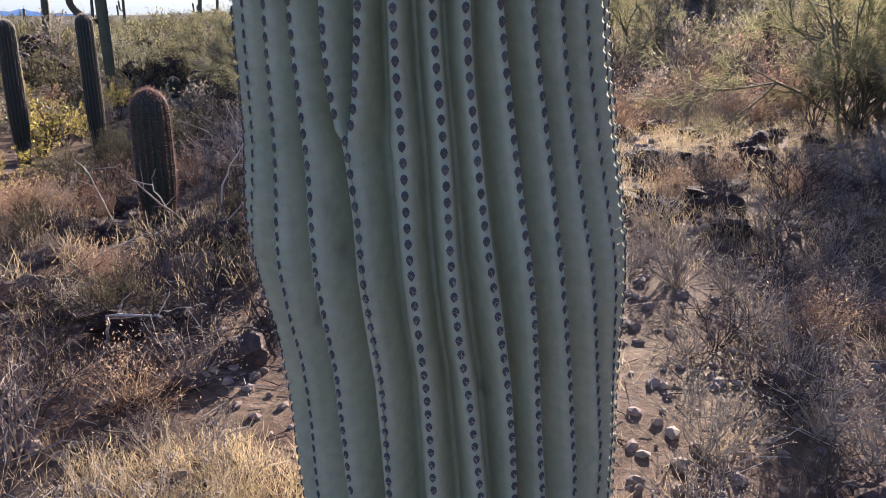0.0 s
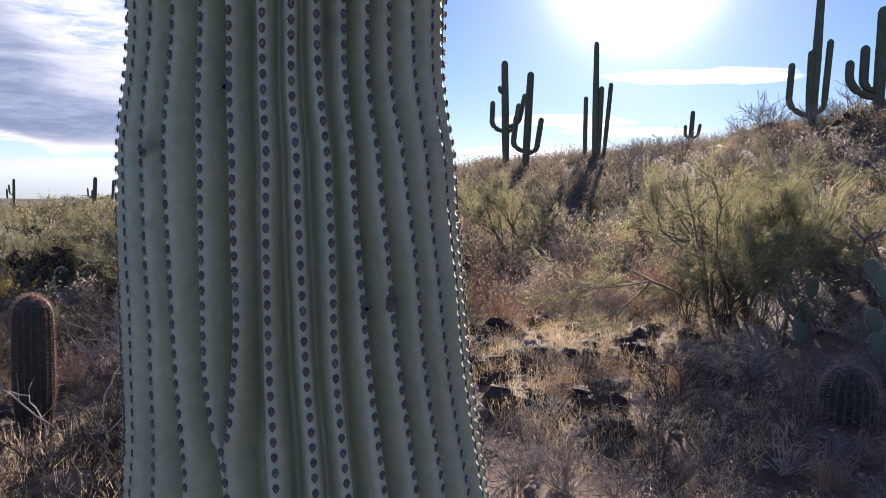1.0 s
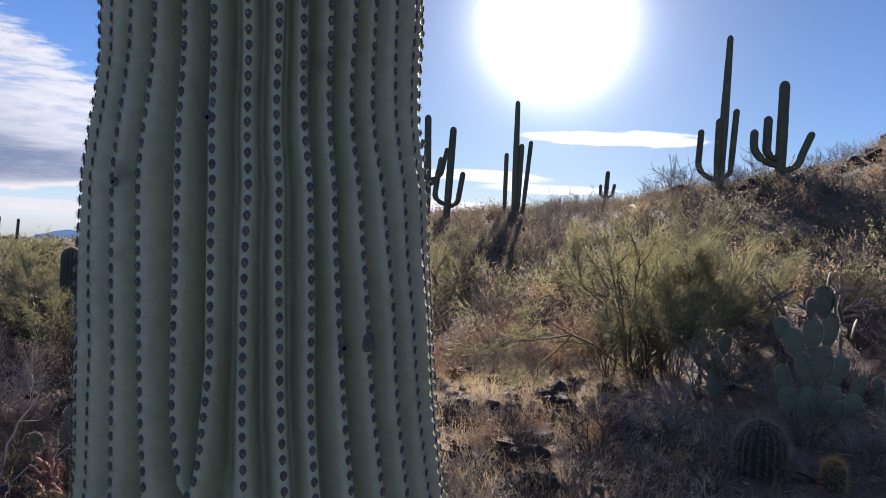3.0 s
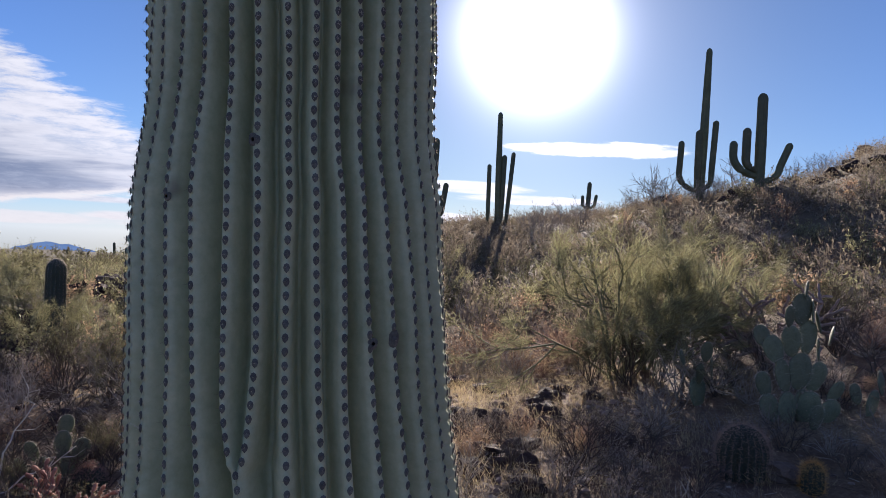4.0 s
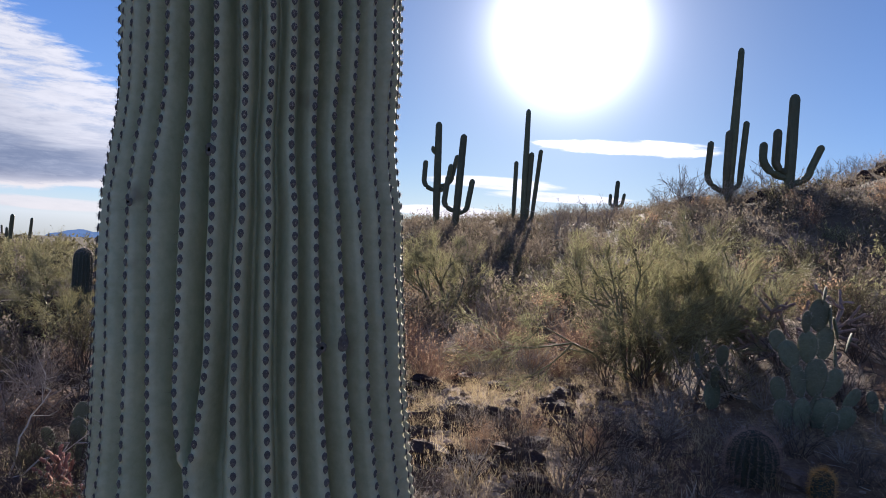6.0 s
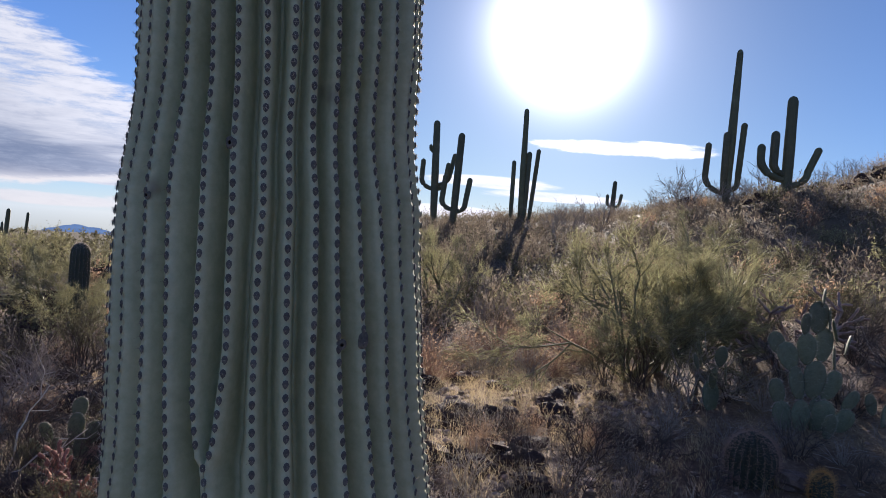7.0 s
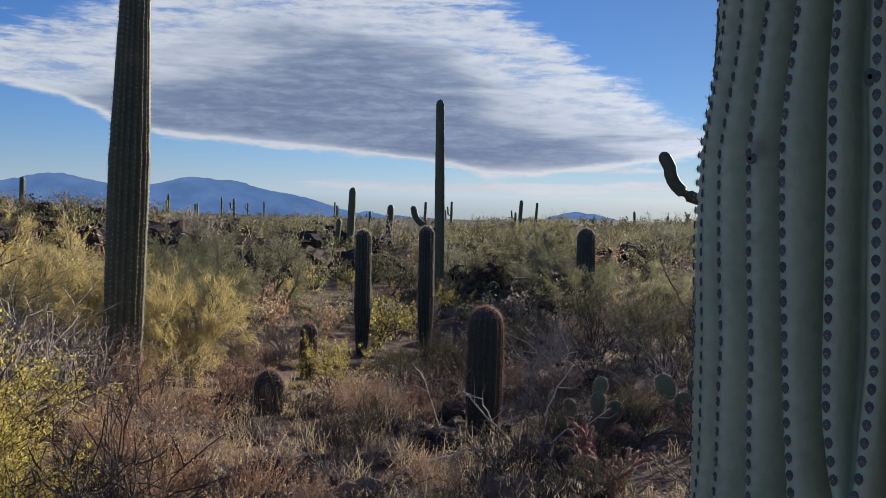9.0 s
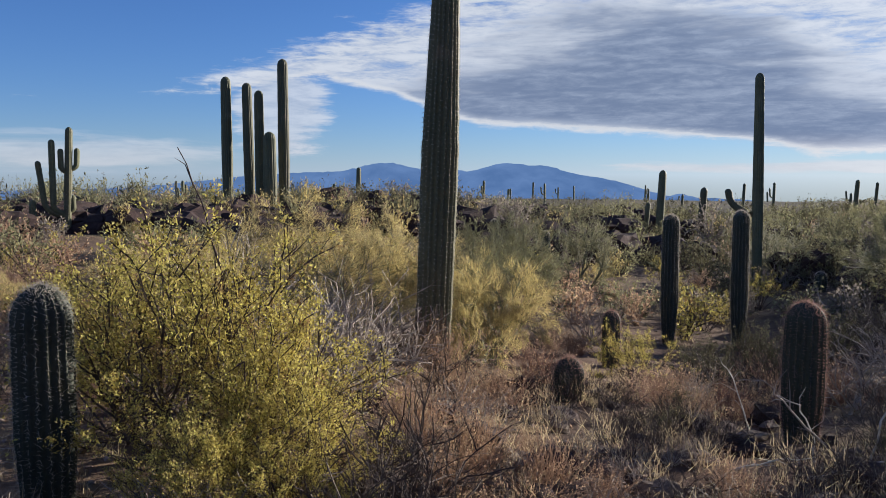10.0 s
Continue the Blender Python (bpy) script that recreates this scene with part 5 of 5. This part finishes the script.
def prickly_pear(x, y, size, spots, label, seed):
    """spots: for each pad its foot (sideways, depth, up), height, tilt sideways and turn."""
    rng = random.Random(seed)
    root = thing("prickly_pear", label, "cactus", (x, y, ground_z(x, y)), 0.0, size)
    kinds = [pad_mesh(rng, w, 1.0, 0.12) for w in (0.60, 0.68, 0.56, 0.74)]
    for sx, sy, sz, h, tilt, turn in spots:
        body, spikes = rng.choice(kinds)
        ob = new("pad", body)
        ob.parent = root
        ob.matrix_local = pose(sx, sy, sz, rng.uniform(-14, 14), tilt, turn) @ Matrix.Scale(h * 1.12, 4)
        sp = new("spine_coat", spikes)
        sp.parent = ob
        tagged(sp, "pale spines on the rim", kind="stuff")
    return root


def build_pears():
    prickly_pear(3.06, 7.08, 0.9, (
        (-0.07, 0, -0.034, 0.3, -8, 10), (0.084, 0.05, -0.034, 0.32, 12, -15), (0.014, 0.1, -0.034, 0.34, 2, 40), (-0.196, 0.0, 0.0, 0.26, -25, 5), (0.231, 0.0, 0.0, 0.25, 28, -10),
        (-0.098, 0, 0.282, 0.3, -16, 25), (0.014, 0.02, 0.305, 0.33, 3, -12), (0.14, 0.05, 0.294, 0.28, 18, 10), (-0.28, 0.0, 0.226, 0.25, -22, 0), (0.308, 0.02, 0.203, 0.22, 30, 20),
        (-0.182, 0, 0.565, 0.26, -28, 8), (-0.056, 0.03, 0.621, 0.28, -4, -20), (0.07, 0.02, 0.655, 0.3, 6, 5), (0.21, 0.03, 0.565, 0.24, 22, 60), (-0.294, 0, 0.701, 0.22, -30, 15),
        (0.014, 0.02, 0.927, 0.28, 2, 8), (0.126, 0.02, 0.949, 0.22, 16, 70), (-0.098, 0, 0.904, 0.2, -14, 30), (0.28, 0, 0.746, 0.18, 12, 75), (0.07, -0.22, -0.023, 0.22, 6, 5),
        (0.035, 0.0, 1.186, 0.16, 4, 80), (0.21, 0.02, 0.859, 0.2, 10, 78)),
        "grey-green prickly pear with backlit spiny pads", 51)
    prickly_pear(-2.35, 5.06, 0.58, (
        (-0.10, 0, -0.03, 0.26, -10, 30), (0.10, 0.02, -0.03, 0.30, 10, 20), (0.0, 0.08, 0.0, 0.28, 0, 60), (-0.20, 0, 0.18, 0.22, -26, 35), (0.04, 0.0, 0.22, 0.28, 6, 25),
        (0.20, 0, 0.20, 0.24, 22, 20), (0.06, 0, 0.45, 0.22, 10, 40), (0.30, 0.05, 0.0, 0.22, 26, 10), (-0.32, 0, 0.0, 0.2, -24, 30)),
        "grey-green prickly pear among dead branches", 52)
    prickly_pear(2.48, 7.9, 1.0, (
        (0, 0, 0.2, 0.2, -10, 30), (0.12, 0, 0.25, 0.2, 12, 70), (0.05, 0, 0.42, 0.18, 0, 10), (0, 0, -0.03, 0.28, 0, 30), (-0.15, 0, 0.38, 0.15, -25, 60)),
        "small prickly pear in front of a green tree", 53)
    prickly_pear(3.75, 7.2, 0.9, ((0, 0, -0.03, 0.26, 8, 20), (-0.1, 0, 0.1, 0.2, -20, 10), (0.12, 0, 0.2, 0.22, 15, 40)), "low prickly pear with few pads", 54)
    prickly_pear(-1.95, 5.75, 0.8, ((0, 0, -0.03, 0.3, -8, 20), (0.2, 0, -0.03, 0.26, 15, 60), (0.05, 0, 0.25, 0.26, 4, 30), (-0.15, 0, 0.2, 0.22, -22, 10)), "prickly pear in dark scrub", 55)


build_pears()


def cholla(x, y, height, joints, material, label, seed, thick=0.02, spread=0.55, low=40):
    """A bushy cactus of chained joints."""
    rng = random.Random(seed)
    root = thing("cholla_cactus", label, "cactus", (x, y, ground_z(x, y)))
    spikes = Build()

    def chain(p, d, length, depth):
        b = Build()
        n = rng.randint(2, 4)
        pts, rad = [p.copy()], [thick * 0.8]
        for _ in range(n):
            d2 = wander(rng, d, 0.3)
            d2.z += 0.10
            q = pts[-1] + d2.normalized() * length / n
            pts += [pts[-1].lerp(q, 0.5), q]
            rad += [thick * 1.15, thick * 0.75]
        b.column(pts, rad, 7, 2, 0.2)
        part("joint", b, material, root, "", True)
        for _ in range(54):
            j = rng.randrange(len(pts) - 1)
            c = pts[j].lerp(pts[j + 1], rng.random())
            w = wander(rng, (0, 0, 0.1), 1.0)
            spikes.spike(c, c + w * thick * rng.uniform(1.6, 2.6), 0.004)
        if depth > 0:
            for _ in range(rng.randint(1, joints)):
                chain(pts[-1] if rng.random() < 0.6 else pts[len(pts) // 2], wander(rng, (d.x, d.y, 0.5), spread), length * 0.8, depth - 1)

    for _ in range(joints + 2):
        chain(Vector((rng.uniform(-.06, .06), rng.uniform(-.06, .06), -0.02)), fan(rng, low, 86), height * 0.42, 2)
    tagged(part("spine_coat", spikes, SPINE, root, "pale straw spines"), kind="stuff")


cholla(-2.05, 4.39, 0.42, 2, CHOLLA_RED, "small dead reddish cholla with upright joints", 61, 0.0115, 0.25, 66)
cholla(3.50, 9.0, 1.0, 4, CHOLLA, "bushy pinkish-brown cholla with chained joints", 62, 0.016, 0.9)
cholla(3.82, 9.2, 1.0, 4, CHOLLA, "bushy pinkish-brown cholla with chained joints", 63, 0.015, 0.9)
cholla(-1.7, 4.0, 0.35, 2, CHOLLA_RED, "small dead reddish cholla with upright joints", 64, 0.0105, 0.25, 66)


# ---------------------------------------------------------------- dead wood
def branch(points, r, label, seed, material=None, sprigs=6):
    """A dead branch through the given points with short side twigs."""
    rng = random.Random(seed)
    first = Vector(points[0])
    root = thing("dead_branch", label, "branch", first)
    b, t = Build(), Build()
    pts = [Vector(p) - first for p in points]
    fine = []
    for a, c in zip(pts, pts[1:]):
        for k in range(4):
            fine.append(a.lerp(c, k / 4) + Vector((rng.gauss(0, r), rng.gauss(0, r), rng.gauss(0, r))))
    fine.append(pts[-1])
    n = len(fine) - 1
    b.column(fine, [r * (1 - 0.8 * i / n) for i in range(n + 1)], 6, 1, 0)
    for _ in range(sprigs):
        i = rng.randrange(n // 3, n)
        d = wander(rng, (fine[i + 1] - fine[i]).normalized(), 0.7)
        mid = fine[i] + d * rng.uniform(0.05, 0.12)
        t.tube(fine[i], mid, r * 0.4, r * 0.25)
        t.tube(mid, mid + wander(rng, d, 0.5) * rng.uniform(0.04, 0.1), r * 0.25, r * 0.08)
    part("limb", b, material or BONE, root, "", True)
    tagged(part("twig_fork", t, material or BONE, root), kind="stuff")


def gz(x, y, up=0.0):
    return (x, y, ground_z(x, y) + up)


branch((gz(-2.12, 2.97, 0.0), (-2.05, 2.91, 0.13), (-1.87, 2.97, 0.142), (-1.77, 3.04, 0.155), (-1.70, 3.09, 0.152)), 0.008, "pale bleached bare stick over dry leaves", 71, None, 3)
branch((gz(-2.62, 4.72, 0.0), (-2.78, 4.55, 0.12), (-2.9, 4.42, 0.30), (-3.0, 4.32, 0.42)), 0.010, "grey fallen stick leaning beside a young saguaro", 72, TWIG, 5)
branch((gz(-2.80, 4.60, 0.0), (-2.80, 4.58, 0.10), (-2.88, 4.55, 0.27), (-3.02, 4.5, 0.30)), 0.007, "pale curved dead stick", 73, None, 3)
branch((gz(-2.50, 4.62, 0.0), (-2.47, 4.66, 0.25), (-2.42, 4.85, 0.50), (-2.46, 4.88, 0.62)), 0.008, "pale bleached dead branch by a prickly pear", 74, None, 6)
branch((gz(-4.28, 1.78, 0.0), (-4.35, 1.70, 0.99), (-4.33, 1.62, 1.35), (-4.41, 1.50, 1.70)), 0.011, "thin bare whip rising from the yellow bush", 75, TWIG_DARK, 4)
branch((gz(-4.30, 1.74, 0.0), (-4.35, 1.72, 0.98), (-4.38, 1.95, 1.04), (-4.40, 2.15, 1.18)), 0.010, "dark bare branch above the bush", 76, TWIG_DARK, 5)
branch((gz(-2.95, 8.8, 0.0), (-2.98, 8.75, 0.36), (-3.2, 8.66, 0.80), (-3.36, 8.6, 1.12)), 0.014, "thin bare leaning branch in scrub", 77, TWIG_RED, 6)
branch((gz(-3.5, 5.0, 0.0), (-3.62, 4.95, 0.2), (-3.70, 4.9, 0.34)), 0.006, "pale forked dry stem", 78, None, 4)
branch((gz(-2.6, 4.2, 0.02), (-2.35, 4.5, 0.10), (-2.1, 4.75, 0.30)), 0.010, "fallen bleached stick among dry stems", 79, None, 5)
branch((gz(-2.9, 3.9, 0.02), (-2.75, 4.15, 0.05), (-2.6, 4.3, 0.09)), 0.008, "bleached stick lying on the soil", 80, None, 3)


# ---------------------------------------------------------------- stones and grass
def build_stones():
    rng = random.Random(8)
    stock = {}
    for key, material in (("rock", STONE), ("lava", LAVA)):
        stock[key] = []
        for i in range(6):
            b = Build()
            b.stone((0, 0, 0), 1.0, rng, 0.62, 8, 13)
            stock[key].append(b.mesh("rock", material))

    def lay(kind, x, y, size, label, group):
        ob = new("rock", rng.choice(stock[kind]))
        ob.matrix_world = pose(x, y, ground_z(x, y) + size * 0.16, rng.uniform(-15, 15), rng.uniform(-15, 15), rng.uniform(0, 360)) @ Matrix.Diagonal((size, size * rng.uniform(0.7, 1.1), size * rng.uniform(0.6, 1.0), 1))
        tagged(ob, label, "rock", group)

    for _ in range(64):
        a, r = rng.uniform(0, 6.28), math.sqrt(rng.random())
        lay("lava", 0.45 + 1.15 * r * math.cos(a), 7.6 + 2.3 * r * math.sin(a), 0.06 + 0.13 * rng.random(), "rough grey-brown stone on sunlit gravel", "stones on the open gravel")
    for _ in range(40):
        az, r = radians(rng.uniform(30, 58)), rng.uniform(4.2, 8)
        lay("rock", -r * math.sin(az), r * math.cos(az), rng.uniform(0.05, 0.16), "rough dark brown stone on desert soil", "stones in the scrub")
    for _ in range(34):
        az, r = radians(rng.uniform(15, 90)), rng.uniform(2.2, 9)
        lay("rock", -r * math.sin(az), r * math.cos(az), rng.uniform(0.04, 0.13), "rough brown stone on desert soil", "stones in the scrub")
    for _ in range(30):
        az, r = radians(rng.uniform(-35, 10)), rng.uniform(2.4, 14)
        lay("rock", -r * math.sin(az), r * math.cos(az), rng.uniform(0.04, 0.15), "rough brown stone on desert soil", "stones in the scrub")
    lay("rock", 2.50, 5.92, 0.15, "grey boulder beside a barrel cactus", "stones in the scrub")
    for _ in range(22):
        az, r = radians(rng.uniform(64, 91)), rng.uniform(18.6, 25)
        lay("lava", -r * math.sin(az), r * math.cos(az), rng.uniform(0.22, 0.72), "dark volcanic boulder on a stony rise", "dark boulders")
    for _ in range(22):
        az, r = radians(rng.uniform(44, 64)), rng.uniform(21, 30)
        lay("lava", -r * math.sin(az), r * math.cos(az), rng.uniform(0.3, 0.85), "dark volcanic boulder in far scrub", "dark boulders")
    for _ in range(60):
        az, r = radians(rng.uniform(22, 62)), rng.uniform(3.6, 9)
        lay("lava", -r * math.sin(az), r * math.cos(az), rng.uniform(0.06, 0.19), "dark brown stone half sunk in the soil", "stones in the scrub")
    for _ in range(12):
        az, r = radians(rng.uniform(18, 46)), rng.uniform(20, 34)
        lay("lava", -r * math.sin(az), r * math.cos(az), rng.uniform(0.3, 0.8), "dark volcanic boulder in far scrub", "dark boulders")
    for _ in range(8):
        az, r = radians(rng.uniform(-34, -14)), rng.uniform(28, 60)
        lay("lava", -r * math.sin(az), r * math.cos(az), rng.uniform(0.2, 0.6), "dark volcanic boulder on the hill", "dark boulders")

    for x, y, size in ((-6.75, 12.9, 0.42), (-7.7, 15.0, 0.75), (-7.1, 15.4, 0.6), (-8.3, 15.3, 0.5), (-5.2, 14.6, 0.5)):
        lay("lava", x, y, size, "dark rounded boulder in scrub", "dark boulders")
    b = Build()
    for count, bearings, ranges, sizes in ((110, (64, 92), (18.4, 25), (0.25, 0.75)), (70, (44, 64), (21, 38), (0.3, 0.9)), (40, (18, 46), (20, 38), (0.3, 0.8)), (20, (-34, -14), (28, 60), (0.2, 0.6))):
        for _ in range(count):
            az, r = radians(rng.uniform(*bearings)), rng.uniform(*ranges)
            x, y, size = -r * math.sin(az), r * math.cos(az), rng.uniform(*sizes)
            b.stone((x, y, ground_z(x, y) + 0.15 * size), size, rng, 0.62, 8, 13)
    tagged(new("boulder_field", b.mesh("boulder_field", LAVA)), "dark reddish volcanic boulders strewn over low rises", "boulders", kind="stuff")
    b = Build()
    for _ in range(420):
        az, r = (radians(rng.uniform(64, 92)), rng.uniform(19.4, 26)) if rng.random() < 0.6 else (radians(rng.uniform(18, 64)), rng.uniform(22, 36))
        x, y = -r * math.sin(az), r * math.cos(az)
        b.stone((x, y, ground_z(x, y) + 0.02), rng.uniform(0.07, 0.24), rng, 0.7, 4, 7)
    tagged(new("rubble", b.mesh("rubble", LAVA)), "dark reddish volcanic rubble between the boulders", "rubble", kind="stuff")
    b = Build()
    for _ in range(3600):
        az = radians(rng.uniform(-42, 95))
        r = 1.6 * (9 ** rng.random())
        x, y = -r * math.sin(az), r * math.cos(az)
        b.stone((x, y, ground_z(x, y) + 0.003), rng.uniform(0.008, 0.035), rng, 0.6, 3, 5)
    for _ in range(900):
        a, r = rng.uniform(0, 6.28), math.sqrt(rng.random())
        x, y = 0.5 + 1.5 * r * math.cos(a), 8.1 + 3.0 * r * math.sin(a)
        b.stone((x, y, ground_z(x, y) + 0.004), rng.uniform(0.012, 0.055), rng, 0.6, 3, 5)
    tagged(new("gravel", b.mesh("gravel", PEBBLE)), "loose reddish-brown gravel on the soil", "gravel", kind="stuff")


build_stones()


def build_litter():
    """Short fallen twigs on the soil."""
    rng = random.Random(19)
    for material, count in ((BONE, 1300), (TWIG_DARK, 1700)):
        b = Build()
        for _ in range(count):
            az, r = radians(rng.uniform(-42, 95)), 1.7 * (6 ** rng.random())
            x, y = -r * math.sin(az), r * math.cos(az)
            a, n = rng.uniform(0, 6.28), rng.uniform(0.03, 0.15)
            p = Vector((x, y, ground_z(x, y) + 0.008))
            q = p + Vector((math.cos(a) * n, math.sin(a) * n, rng.uniform(-0.1, 0.35) * n))
            b.tube(p, q, 0.0021, 0.0011)
        tagged(new("twig_litter", b.mesh("twig_litter", material)), "short fallen dry twigs on the soil", "litter", kind="stuff")


build_litter()


def build_grass():
    rng = random.Random(12)
    b = Build()

    def tuft(x, y, size, blades, sparse=True):
        near = x * x + y * y < 16
        if near and sparse and rng.random() < 0.6:
            return
        wide = 0.0026 if near else 0.005
        z = ground_z(x, y)
        for _ in range(blades):
            d = fan(rng, 35, 88)
            p = Vector((x + rng.gauss(0, size * 0.22), y + rng.gauss(0, size * 0.22), z - 0.01))
            mid = p + d * size * rng.uniform(0.4, 0.7)
            b.spike(p, mid + d * size * 0.1, wide)
            b.spike(mid, mid + wander(rng, d, 0.35) * size * rng.uniform(0.25, 0.5), 0.7 * wide)

    for _ in range(540):
        a, r = rng.uniform(0, 6.28), math.sqrt(rng.random())
        tuft(0.7 + 1.7 * r * math.cos(a), 8.0 + 3.0 * r * math.sin(a), rng.uniform(0.08, 0.24), 16)
    for _ in range(600):
        az, r = radians(rng.uniform(-42, 14)), 2.0 * (9 ** rng.random())
        tuft(-r * math.sin(az), r * math.cos(az), rng.uniform(0.07, 0.22), 14)
    for _ in range(230):
        a, r = rng.uniform(0, 6.28), math.sqrt(rng.random())
        tuft(-1.12 + 0.46 * r * math.cos(a), 2.0 + 0.36 * r * math.sin(a), rng.uniform(0.07, 0.17), 15, False)
    for _ in range(110):
        az, r = radians(rng.uniform(28, 56)), rng.uniform(4.0, 8.5)
        tuft(-r * math.sin(az), r * math.cos(az), rng.uniform(0.08, 0.26), 14)
    for _ in range(800):
        az, r = radians(rng.uniform(14, 95)), 1.9 * (9 ** rng.random())
        tuft(-r * math.sin(az), r * math.cos(az), rng.uniform(0.07, 0.22), 14)
    tagged(new("dry_grass", b.mesh("dry_grass", STRAW)), "short dry straw-coloured grass between the stones", "grass", kind="stuff")


build_grass()
